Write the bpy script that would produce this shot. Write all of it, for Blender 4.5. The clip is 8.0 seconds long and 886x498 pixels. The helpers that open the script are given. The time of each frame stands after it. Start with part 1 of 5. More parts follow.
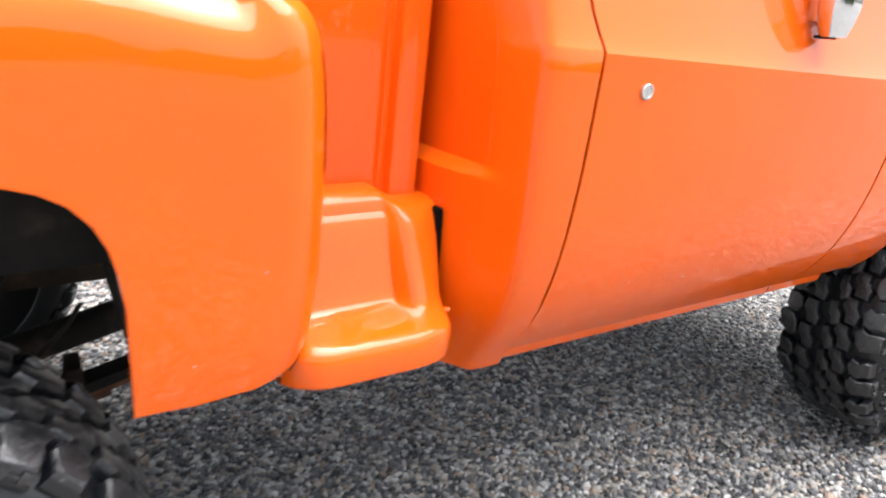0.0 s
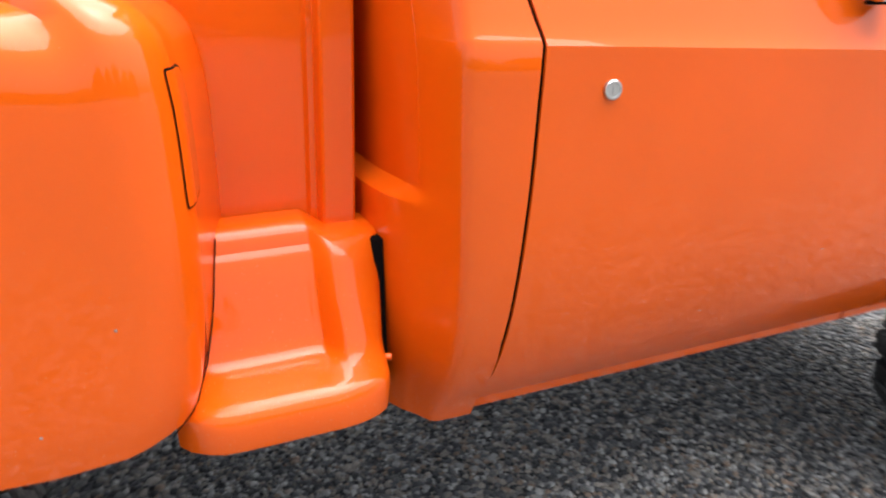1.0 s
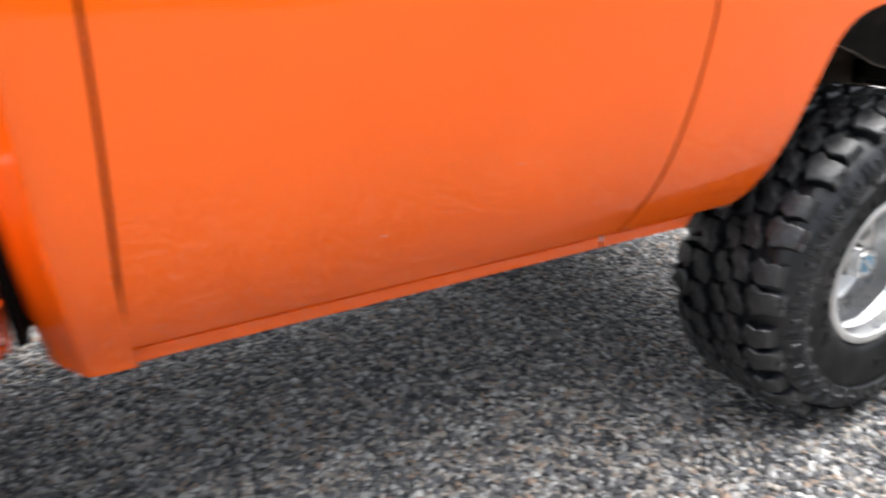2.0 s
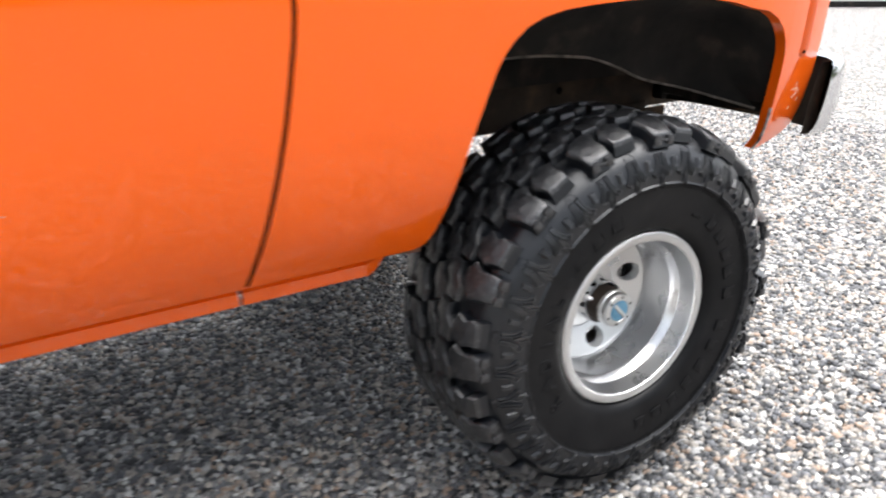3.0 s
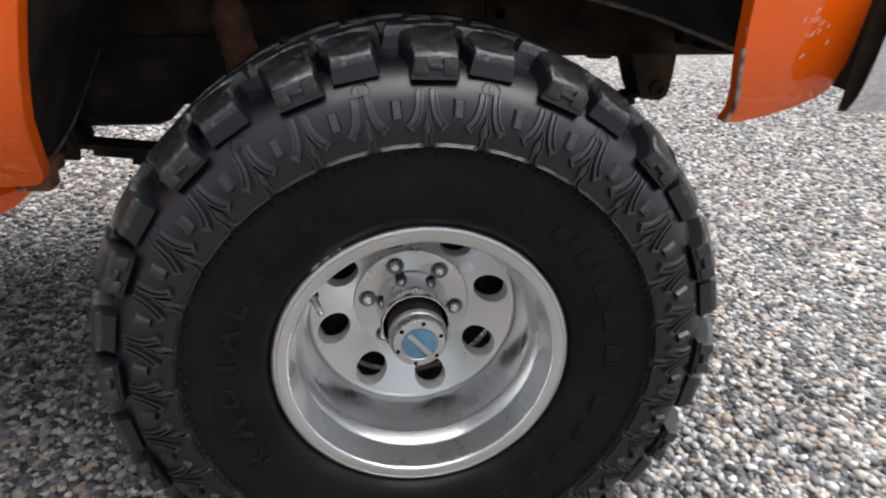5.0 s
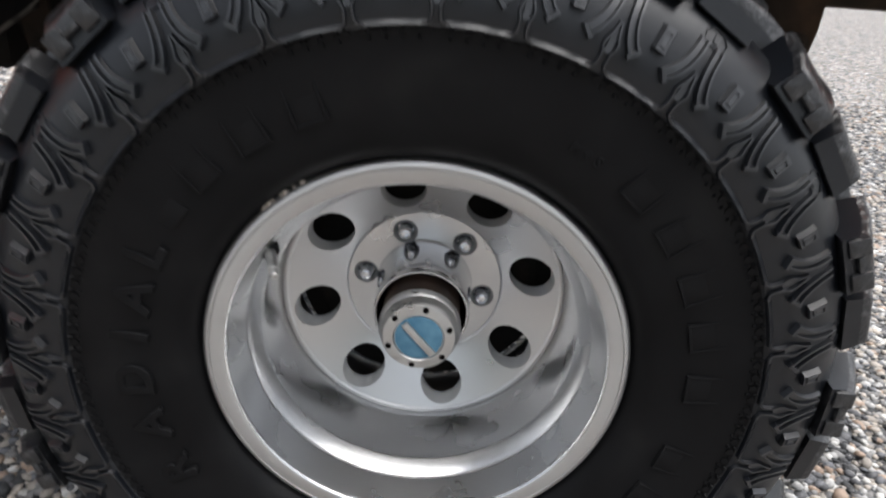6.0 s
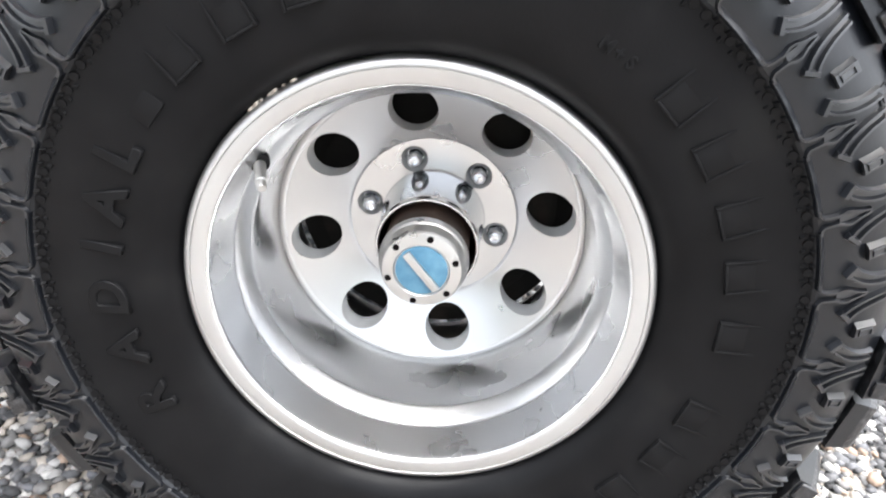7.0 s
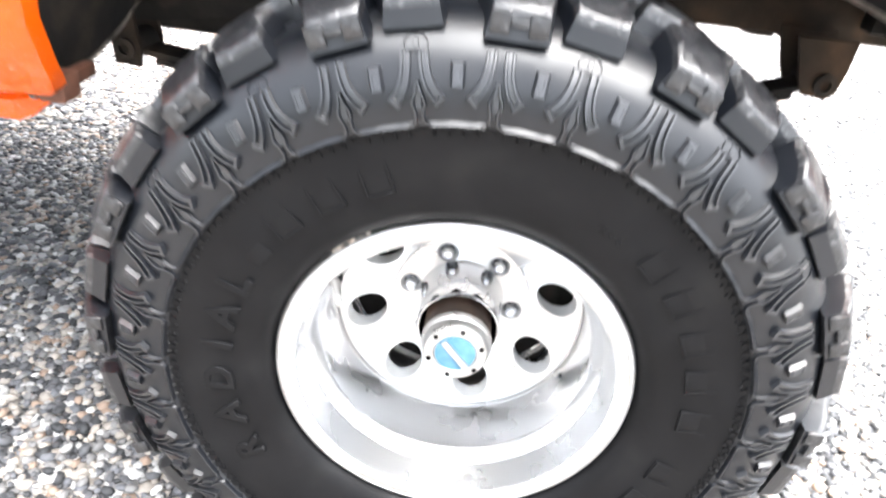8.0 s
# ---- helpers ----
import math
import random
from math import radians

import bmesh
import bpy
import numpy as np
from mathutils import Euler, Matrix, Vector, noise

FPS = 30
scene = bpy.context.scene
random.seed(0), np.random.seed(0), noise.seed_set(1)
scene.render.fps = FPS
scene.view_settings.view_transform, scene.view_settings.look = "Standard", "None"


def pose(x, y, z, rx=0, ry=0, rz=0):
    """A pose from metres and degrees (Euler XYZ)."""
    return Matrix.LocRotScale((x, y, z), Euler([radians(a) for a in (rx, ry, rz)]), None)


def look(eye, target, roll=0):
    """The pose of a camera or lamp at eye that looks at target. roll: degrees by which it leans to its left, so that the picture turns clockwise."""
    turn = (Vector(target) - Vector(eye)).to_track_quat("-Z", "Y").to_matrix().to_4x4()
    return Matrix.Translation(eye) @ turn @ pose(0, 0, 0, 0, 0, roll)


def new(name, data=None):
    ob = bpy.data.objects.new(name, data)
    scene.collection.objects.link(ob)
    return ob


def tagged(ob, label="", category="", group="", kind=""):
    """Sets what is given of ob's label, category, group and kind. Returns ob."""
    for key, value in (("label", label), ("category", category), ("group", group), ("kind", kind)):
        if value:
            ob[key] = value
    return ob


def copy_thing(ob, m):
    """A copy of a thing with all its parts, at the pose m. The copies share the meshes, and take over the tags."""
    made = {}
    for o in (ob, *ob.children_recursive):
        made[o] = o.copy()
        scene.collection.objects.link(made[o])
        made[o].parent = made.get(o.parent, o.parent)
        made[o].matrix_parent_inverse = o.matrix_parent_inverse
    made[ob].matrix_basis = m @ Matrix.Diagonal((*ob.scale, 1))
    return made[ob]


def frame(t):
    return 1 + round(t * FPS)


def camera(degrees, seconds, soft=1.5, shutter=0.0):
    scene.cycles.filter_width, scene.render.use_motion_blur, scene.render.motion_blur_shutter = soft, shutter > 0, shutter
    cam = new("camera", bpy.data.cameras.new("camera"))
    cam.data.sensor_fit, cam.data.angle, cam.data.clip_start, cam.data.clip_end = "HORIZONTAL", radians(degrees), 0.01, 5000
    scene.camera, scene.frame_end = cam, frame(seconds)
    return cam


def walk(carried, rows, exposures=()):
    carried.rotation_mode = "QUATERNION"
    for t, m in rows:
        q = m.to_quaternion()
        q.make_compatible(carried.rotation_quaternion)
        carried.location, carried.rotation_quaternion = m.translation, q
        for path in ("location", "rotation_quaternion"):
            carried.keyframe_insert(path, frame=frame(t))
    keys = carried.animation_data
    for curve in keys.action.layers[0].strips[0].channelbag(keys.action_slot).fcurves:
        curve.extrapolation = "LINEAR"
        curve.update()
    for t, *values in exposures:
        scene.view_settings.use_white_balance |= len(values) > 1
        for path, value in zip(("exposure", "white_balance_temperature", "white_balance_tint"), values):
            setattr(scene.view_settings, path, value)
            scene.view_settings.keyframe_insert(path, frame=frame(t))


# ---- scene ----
cam = camera(66.0, 8.0, soft=2.0, shutter=0.5)
PATH = [
    (0, (-2.65, -1.064, 1.413), (-1.647, 0.522, 0.723), 4.3),
    (0.5, (-2.476, -1.024, 1.416), (-1.498, 0.592, 0.759), 2.5),
    (1, (-2.277, -1.014, 1.417), (-1.585, 0.721, 0.703), -0.4),
    (1.2, (-2.175, -1.034, 1.399), (-1.611, 0.736, 0.659), 0.5),
    (2.3, (-1.602, -1.153, 1.252), (-0.696, 0.46, 0.492), -2.5),
    (2.5, (-1.446, -1.131, 1.255), (-0.508, 0.464, 0.497), -2.1),
    (3, (-1.067, -1.169, 1.236), (-0.169, 0.449, 0.477), -1.2),
    (3.5, (-0.762, -1.169, 1.186), (0.078, 0.451, 0.366), 0.2),
    (4, (-0.464, -1.124, 1.164), (0.221, 0.563, 0.336), 0.1),
    (4.5, (-0.247, -1.097, 1.12), (0.164, 0.671, 0.28), 4.0),
    (4.7, (-0.169, -1.065, 1.086), (0.176, 0.717, 0.244), 2.2),
    (5.8, (-0.015, -0.776, 0.906), (0.05, 1.058, 0.111), 3.7),
    (6, (0.015, -0.748, 0.864), (0.028, 1.082, 0.057), 4.1),
    (6.5, (0.046, -0.708, 0.808), (-0.003, 1.112, -0.021), 5.4),
    (7, (0.038, -0.703, 0.789), (-0.019, 1.095, -0.083), 5.7),
    (7.5, (0.021, -0.731, 0.853), (-0.033, 1.02, -0.113), 5.0),
    (8, (-0.018, -0.794, 1.024), (-0.053, 0.934, 0.019), 7.2),
]
EXPOSURES = [(0, 1.87), (0.5, 1.62), (1.0, 1.27), (1.2, 1.33), (2.5, 1.65), (3.0, 1.65), (3.5, 1.45), (4.0, 1.16), (4.5, 1.0), (6.0, 0.95), (6.5, 1.70), (7.0, 2.43), (7.5, 2.78), (8.0, 3.30)]
walk(cam, [(t, look(eye, target, roll)) for t, eye, target, roll in PATH], EXPOSURES)

# ---- world and light ----
world = bpy.data.worlds.new("overcast_sky")
scene.world = world
world.use_nodes = True
wn, wl = world.node_tree.nodes, world.node_tree.links
sky = wn.new("ShaderNodeTexSky")
sky.sky_type, sky.sun_disc = "NISHITA", False
sky.sun_elevation, sky.sun_rotation = radians(72), radians(82)
sky.air_density, sky.dust_density, sky.ozone_density = 1.0, 4.0, 1.0
soft_sky = wn.new("ShaderNodeHueSaturation")
soft_sky.inputs["Saturation"].default_value = 0.34
wl.new(sky.outputs[0], soft_sky.inputs["Color"])
wl.new(soft_sky.outputs[0], wn["Background"].inputs[0])
wn["Background"].inputs[1].default_value = 0.15
sun = new("sun", bpy.data.lights.new("sun", "SUN"))
sun.data.energy, sun.data.angle, sun.data.color = 3.0, radians(80), (1.0, 0.99, 0.98)
sun.matrix_world = look((1.3, 0.0, 7.0), (0, 0, 0))


# ---- materials ----
def material(name, colour=(0.5, 0.5, 0.5), rough=0.5, metal=0.0, **more):
    m = bpy.data.materials.new(name)
    m.use_nodes = True
    b = m.node_tree.nodes["Principled BSDF"]
    b.inputs["Base Color"].default_value = (*colour, 1)
    b.inputs["Roughness"].default_value = rough
    b.inputs["Metallic"].default_value = metal
    for key, value in more.items():
        b.inputs[key.replace("_", " ")].default_value = value
    return m


def node(m, kind, **props):
    n = m.node_tree.nodes.new(kind)
    for key, value in props.items():
        n.inputs[key.replace("_", " ")].default_value = value
    return n


def link(m, a, b):
    m.node_tree.links.new(a, b)


def bsdf(m):
    return m.node_tree.nodes["Principled BSDF"]


def noisy(m, scale, detail=4.0):
    """A noise in object space, metres."""
    co = m.node_tree.nodes.new("ShaderNodeTexCoord")
    n = node(m, "ShaderNodeTexNoise", Scale=scale, Detail=detail)
    link(m, co.outputs["Object"], n.inputs["Vector"])
    return n


def ramp(m, source, stops):
    r = m.node_tree.nodes.new("ShaderNodeValToRGB")
    els = r.color_ramp.elements
    while len(els) < len(stops):
        els.new(0.5)
    for e, (p, c) in zip(els, stops):
        e.position, e.color = p, (*c, 1)
    link(m, source, r.inputs[0])
    return r


def vary_colour(m, scale, stops, detail=4.0):
    r = ramp(m, noisy(m, scale, detail).outputs[0], stops)
    link(m, r.outputs[0], bsdf(m).inputs["Base Color"])
    return r


def vary_rough(m, scale, low, high):
    n = noisy(m, scale)
    mr = node(m, "ShaderNodeMapRange", From_Min=0.3, From_Max=0.7, To_Min=low, To_Max=high)
    link(m, n.outputs[0], mr.inputs["Value"])
    link(m, mr.outputs[0], bsdf(m).inputs["Roughness"])


def bumpy(m, scales, distance=0.001, strength=0.5):
    last = None
    for s, d in scales:
        b = node(m, "ShaderNodeBump", Strength=strength, Distance=d)
        link(m, noisy(m, s).outputs[0], b.inputs["Height"])
        if last:
            link(m, last.outputs[0], b.inputs["Normal"])
        last = b
    link(m, last.outputs[0], bsdf(m).inputs["Normal"])


ORANGE = material("orange_paint", (0.70, 0.085, 0.003), 0.35, Coat_Weight=0.85, Coat_Roughness=0.02, Coat_IOR=1.46, Specular_IOR_Level=0.05)
vary_colour(ORANGE, 3.0, [(0.3, (0.67, 0.090, 0.0022)), (0.7, (0.74, 0.100, 0.0030))])
bumpy(ORANGE, [(2.4, 0.006), (14.0, 0.00016)], strength=0.35)
# road dust: fine pale specks that thin out upwards, and a faint film
dust_co = ORANGE.node_tree.nodes.new("ShaderNodeTexCoord")
dust_xyz = ORANGE.node_tree.nodes.new("ShaderNodeSeparateXYZ")
link(ORANGE, dust_co.outputs["Object"], dust_xyz.inputs[0])
dust_up = node(ORANGE, "ShaderNodeMapRange", From_Min=0.72, From_Max=1.12, To_Min=0.085, To_Max=0.0)
link(ORANGE, dust_xyz.outputs["Z"], dust_up.inputs["Value"])
dust_sum = node(ORANGE, "ShaderNodeMath")
link(ORANGE, noisy(ORANGE, 330.0, 2.0).outputs[0], dust_sum.inputs[0])
link(ORANGE, dust_up.outputs[0], dust_sum.inputs[1])
dust_spot = node(ORANGE, "ShaderNodeMapRange", From_Min=0.74, From_Max=0.80, To_Min=0.0, To_Max=0.55)
link(ORANGE, dust_sum.outputs[0], dust_spot.inputs["Value"])
dust_mix = node(ORANGE, "ShaderNodeMix")
dust_mix.data_type = "RGBA"
dust_mix.inputs["B"].default_value = (0.62, 0.30, 0.16, 1)
link(ORANGE, dust_spot.outputs[0], dust_mix.inputs["Factor"])
link(ORANGE, bsdf(ORANGE).inputs["Base Color"].links[0].from_socket, dust_mix.inputs["A"])
link(ORANGE, dust_mix.outputs["Result"], bsdf(ORANGE).inputs["Base Color"])

RUBBER = material("tyre_rubber", (0.008, 0.008, 0.008), 0.5, Specular_IOR_Level=0.14)
vary_colour(RUBBER, 14.0, [(0.35, (0.0030, 0.0030, 0.0034)), (0.6, (0.005, 0.005, 0.0055)), (0.8, (0.009, 0.009, 0.009))])
vary_rough(RUBBER, 9.0, 0.34, 0.66)
bumpy(RUBBER, [(60.0, 0.0006), (500.0, 0.00025)], strength=0.5)

# faint blue in the base colour stands in for the sky's sheen
SHOULDER = material("glossy_shoulder_rubber", (0.0030, 0.0038, 0.0056), 0.36, Specular_IOR_Level=0.47)
vary_rough(SHOULDER, 24.0, 0.30, 0.42)
bumpy(SHOULDER, [(60.0, 0.0006), (500.0, 0.0002)], strength=0.4)

# same painted blue sheen, slightly lighter and more reflective for bright rib edges
RIDGE = material("glossy_rib_rubber", (0.0036, 0.0044, 0.0064), 0.27, IOR=1.75)
vary_rough(RIDGE, 40.0, 0.28, 0.40)

TREAD = material("scuffed_tread_rubber", (0.03, 0.03, 0.03), 0.6, Specular_IOR_Level=0.75)
vary_colour(TREAD, 130.0, [(0.36, (0.004, 0.004, 0.005)), (0.56, (0.009, 0.0095, 0.011)), (0.72, (0.050, 0.050, 0.052))], 12.0)
vary_rough(TREAD, 60.0, 0.28, 0.46)
bumpy(TREAD, [(55.0, 0.004), (260.0, 0.0012)], strength=0.7)

ALLOY = material("polished_alloy", (0.62, 0.62, 0.62), 0.16, 1.0)
vary_rough(ALLOY, 5.0, 0.22, 0.30)
FACE = material("polished_alloy_face", (0.575, 0.575, 0.57), 0.3, 1.0)
vary_rough(FACE, 14.0, 0.26, 0.38)
BARREL = material("polished_alloy_barrel", (0.63, 0.63, 0.63), 0.2, 1.0)
vary_rough(BARREL, 9.0, 0.23, 0.33)
FLANGE = material("brushed_alloy_flange", (0.53, 0.525, 0.515), 0.42, 1.0)
vary_rough(FLANGE, 30.0, 0.46, 0.58)
for turned in (FACE, BARREL, FLANGE):  # lathe-turned faces
    tn = turned.node_tree.nodes.new("ShaderNodeTangent")
    tn.direction_type, tn.axis = "RADIAL", "Y"
    link(turned, tn.outputs[0], bsdf(turned).inputs["Tangent"])
    bsdf(turned).inputs["Anisotropic"].default_value = 0.4
bumpy(FACE, [(16.0, 0.0006), (90.0, 0.00005)], strength=0.2)
CAST = material("rough_cast_alloy", (0.55, 0.55, 0.54), 0.6, 0.3)
vary_rough(CAST, 60.0, 0.5, 0.7)
bumpy(ALLOY, [(9.0, 0.0006)], strength=0.2)
CHROME = material("chrome", (0.66, 0.67, 0.69), 0.08, 1.0)
vary_rough(CHROME, 20.0, 0.05, 0.16)
STEEL = material("worn_steel", (0.58, 0.58, 0.57), 0.35, 1.0)
vary_rough(STEEL, 60.0, 0.25, 0.5)
UNDER = material("underbody_black", (0.018, 0.017, 0.016), 0.8, Specular_IOR_Level=0.2)
vary_colour(UNDER, 9.0, [(0.3, (0.007, 0.007, 0.007)), (0.55, (0.018, 0.016, 0.014)), (0.75, (0.060, 0.046, 0.034))], 8.0)
DUST = material("dusty_brown_edge", (0.12, 0.10, 0.08), 0.9)
vary_colour(DUST, 40.0, [(0.35, (0.05, 0.042, 0.035)), (0.65, (0.17, 0.145, 0.12))])
bumpy(UNDER, [(40.0, 0.003)])
FRAME = material("dusty_brown_frame", (0.03, 0.022, 0.015), 0.8, Specular_IOR_Level=0.2)
vary_colour(FRAME, 12.0, [(0.3, (0.014, 0.011, 0.009)), (0.55, (0.036, 0.026, 0.018)), (0.75, (0.085, 0.052, 0.030))], 8.0)
bumpy(FRAME, [(60.0, 0.002)])
RUST = material("rusty_brown", (0.09, 0.035, 0.02), 0.85)
vary_colour(RUST, 30.0, [(0.3, (0.05, 0.02, 0.012)), (0.7, (0.14, 0.055, 0.03))])
bumpy(RUST, [(120.0, 0.001)])
HUB_BROWN = material("oily_brown_hub", (0.02, 0.012, 0.008), 0.5)
vary_colour(HUB_BROWN, 40.0, [(0.3, (0.010, 0.007, 0.005)), (0.7, (0.040, 0.022, 0.014))])
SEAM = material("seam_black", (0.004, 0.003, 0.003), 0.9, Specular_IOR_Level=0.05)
BARE = material("chipped_grey_edge", (0.22, 0.22, 0.21), 0.6)
vary_colour(BARE, 60.0, [(0.35, (0.04, 0.04, 0.04)), (0.6, (0.35, 0.34, 0.32))])
AMBER = material("amber_lens", (0.50, 0.065, 0.003), 0.3, Specular_IOR_Level=0.3)
BLUE = material("blue_enamel", (0.06, 0.22, 0.34), 0.4)
vary_colour(BLUE, 60.0, [(0.3, (0.040, 0.13, 0.21)), (0.7, (0.10, 0.23, 0.32))])
GLASS = material("window_glass", (0.9, 0.95, 0.93), 0.02, Transmission_Weight=1.0)
CHIP = material("bare_primer_scratch", (0.52, 0.42, 0.36), 0.7)
WHITE = material("white_panel_paint", (0.75, 0.75, 0.74), 0.5)
BARK = material("bark", (0.06, 0.045, 0.03), 0.9)
vary_colour(BARK, 12.0, [(0.3, (0.035, 0.027, 0.02)), (0.7, (0.10, 0.075, 0.05))])
LEAF = material("foliage", (0.05, 0.09, 0.025), 0.6)

STONE_STOPS = [(0.0, (0.026, 0.027, 0.029)), (0.13, (0.070, 0.071, 0.076)), (0.31, (0.150, 0.147, 0.145)), (0.46, (0.25, 0.226, 0.200)),
               (0.59, (0.31, 0.306, 0.300)), (0.70, (0.255, 0.188, 0.143)), (0.76, (0.46, 0.452, 0.436)), (0.83, (0.105, 0.108, 0.118)), (0.93, (0.35, 0.315, 0.276))]


def stone_material(name, random_output):
    m = material(name, (0.3, 0.3, 0.3), 0.7)
    src = m.node_tree.nodes.new("ShaderNodeNewGeometry" if random_output == "Random Per Island" else "ShaderNodeObjectInfo")
    r = ramp(m, src.outputs[random_output], STONE_STOPS)
    r.color_ramp.interpolation = "CONSTANT"
    mix = node(m, "ShaderNodeMix")
    mix.data_type, mix.blend_type = "RGBA", "MULTIPLY"
    mix.inputs["Factor"].default_value = 1.0
    grain = ramp(m, noisy(m, 130.0).outputs[0], [(0.3, (0.84, 0.84, 0.84)), (0.7, (1.08, 1.08, 1.07))])
    link(m, r.outputs[0], mix.inputs["A"])
    link(m, grain.outputs[0], mix.inputs["B"])
    link(m, mix.outputs["Result"], bsdf(m).inputs["Base Color"])
    bumpy(m, [(160.0, 0.0008)], strength=0.3)
    return m


STONES = stone_material("gravel_stones", "Random Per Island")
STONE_ONE = stone_material("gravel_stone", "Random")

GROUND = material("gravel_bed", (0.3, 0.3, 0.3), 0.85)
gco = GROUND.node_tree.nodes.new("ShaderNodeTexCoord")
gv = node(GROUND, "ShaderNodeTexVoronoi", Scale=48.0)
link(GROUND, gco.outputs["Object"], gv.inputs["Vector"])
gsep = GROUND.node_tree.nodes.new("ShaderNodeSeparateColor")
link(GROUND, gv.outputs["Color"], gsep.inputs[0])
gr = ramp(GROUND, gsep.outputs[0], STONE_STOPS)
gr.color_ramp.interpolation = "CONSTANT"
gmix = node(GROUND, "ShaderNodeMix")
gmix.data_type, gmix.blend_type = "RGBA", "MULTIPLY"
gmix.inputs["Factor"].default_value = 1.0
# shade between the stones put into the colour: darker towards each cell's edge
gshade = ramp(GROUND, gv.outputs["Distance"], [(0.35, (1, 1, 1)), (0.75, (0.62, 0.61, 0.60))])
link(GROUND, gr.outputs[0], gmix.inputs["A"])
link(GROUND, gshade.outputs[0], gmix.inputs["B"])
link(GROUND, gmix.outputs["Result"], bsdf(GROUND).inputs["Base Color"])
gb = node(GROUND, "ShaderNodeBump", Strength=1.0, Distance=0.012)
gb.invert = True
link(GROUND, gv.outputs["Distance"], gb.inputs["Height"])
link(GROUND, gb.outputs[0], bsdf(GROUND).inputs["Normal"])


# ---- mesh helpers ----
def solid(verts, faces, sharp=35.0):
    me = bpy.data.meshes.new("mesh")
    me.from_pydata([tuple(v) for v in verts], [], faces)
    me.update()
    bm = bmesh.new()
    bm.from_mesh(me)
    bmesh.ops.remove_doubles(bm, verts=bm.verts, dist=1e-5)
    bmesh.ops.recalc_face_normals(bm, faces=bm.faces)
    bm.to_mesh(me)
    bm.free()
    me.shade_smooth()
    me.set_sharp_from_angle(angle=radians(sharp))
    return me


def part(name, me, mat, parent=None, label=""):
    ob = new(name, me)
    if not me.materials:
        me.materials.append(mat)
    ob.parent = parent
    if label:
        ob["label"] = label
    return ob


def empty(name, m, label, category, **more):
    ob = new(name)
    ob.matrix_world = m
    return tagged(ob, label, category, **more)


def smooth_curve(points):
    """A curve through (u, v) points, monotone cubic, as a function of u."""
    xs, ys = np.array(sorted(points), float).T
    d = np.diff(ys) / np.diff(xs)
    s = np.zeros_like(xs)
    s[0], s[-1] = d[0], d[-1]
    for i in range(1, len(xs) - 1):
        s[i] = 0 if d[i - 1] * d[i] <= 0 else 2 * d[i - 1] * d[i] / (d[i - 1] + d[i])

    def f(x):
        x = min(max(x, xs[0]), xs[-1])
        i = min(int(np.searchsorted(xs, x, side="right")) - 1, len(xs) - 2)
        h = xs[i + 1] - xs[i]
        t = (x - xs[i]) / h
        return float(ys[i] * (1 + 2 * t) * (1 - t) ** 2 + s[i] * h * t * (1 - t) ** 2 + ys[i + 1] * t * t * (3 - 2 * t) + s[i + 1] * h * t * t * (t - 1))
    return f


def box_data(a, b):
    (x0, y0, z0), (x1, y1, z1) = a, b
    v = [(x, y, z) for x in (x0, x1) for y in (y0, y1) for z in (z0, z1)]
    return v, [(0, 1, 3, 2), (4, 6, 7, 5), (0, 4, 5, 1), (2, 3, 7, 6), (0, 2, 6, 4), (1, 5, 7, 3)]


def bar(a, b, bevel=0.006, turn=None):
    """A box with rounded edges."""
    v, f = box_data(a, b)
    bm = bmesh.new()
    vs = [bm.verts.new(p) for p in v]
    for q in f:
        bm.faces.new([vs[i] for i in q])
    bmesh.ops.recalc_face_normals(bm, faces=bm.faces)
    if bevel:
        bmesh.ops.bevel(bm, geom=bm.edges[:], offset=bevel, segments=2, affect="EDGES", profile=0.5)
    if turn:
        bmesh.ops.transform(bm, matrix=turn, verts=bm.verts)
    me = bpy.data.meshes.new("mesh")
    bm.to_mesh(me)
    bm.free()
    me.shade_smooth()
    me.set_sharp_from_angle(angle=radians(40))
    return me


def joined(*meshes):
    bm = bmesh.new()
    for me in meshes:
        bm.from_mesh(me)
        bpy.data.meshes.remove(me)
    me = bpy.data.meshes.new("mesh")
    bm.to_mesh(me)
    bm.free()
    me.shade_smooth()
    me.set_sharp_from_angle(angle=radians(40))
    return me


def tube(points, radius, n=12, caps=True):
    """A round bar along points; radius may be a list."""
    pts = [Vector(p) for p in points]
    rad = radius if isinstance(radius, (list, tuple)) else [radius] * len(pts)
    verts, faces = [], []
    up = Vector((0.31, 0.2, 0.93))
    for i, p in enumerate(pts):
        d = (pts[min(i + 1, len(pts) - 1)] - pts[max(i - 1, 0)]).normalized()
        a = d.cross(up).normalized()
        b = d.cross(a)
        verts += [p + (a * math.cos(2 * math.pi * k / n) + b * math.sin(2 * math.pi * k / n)) * rad[i] for k in range(n)]
    for i in range(len(pts) - 1):
        faces += [(i * n + k, i * n + (k + 1) % n, (i + 1) * n + (k + 1) % n, (i + 1) * n + k) for k in range(n)]
    if caps:
        faces += [tuple(range(n)), tuple(range(len(verts) - n, len(verts)))]
    return solid(verts, faces, 40)


def lathe(profile, n=96, sharp=30.0, closed=False):
    """A body of revolution about the y axis from (y, r) points."""
    verts, faces = [], []
    m = len(profile)
    for k in range(n):
        c, s = math.cos(2 * math.pi * k / n), math.sin(2 * math.pi * k / n)
        verts += [(r * c, y, r * s) for y, r in profile]
    for k in range(n):
        k2 = (k + 1) % n
        for j in range(m if closed else m - 1):
            j2 = (j + 1) % m
            faces.append((k * m + j, k * m + j2, k2 * m + j2, k2 * m + j))
    return solid(verts, faces, sharp)


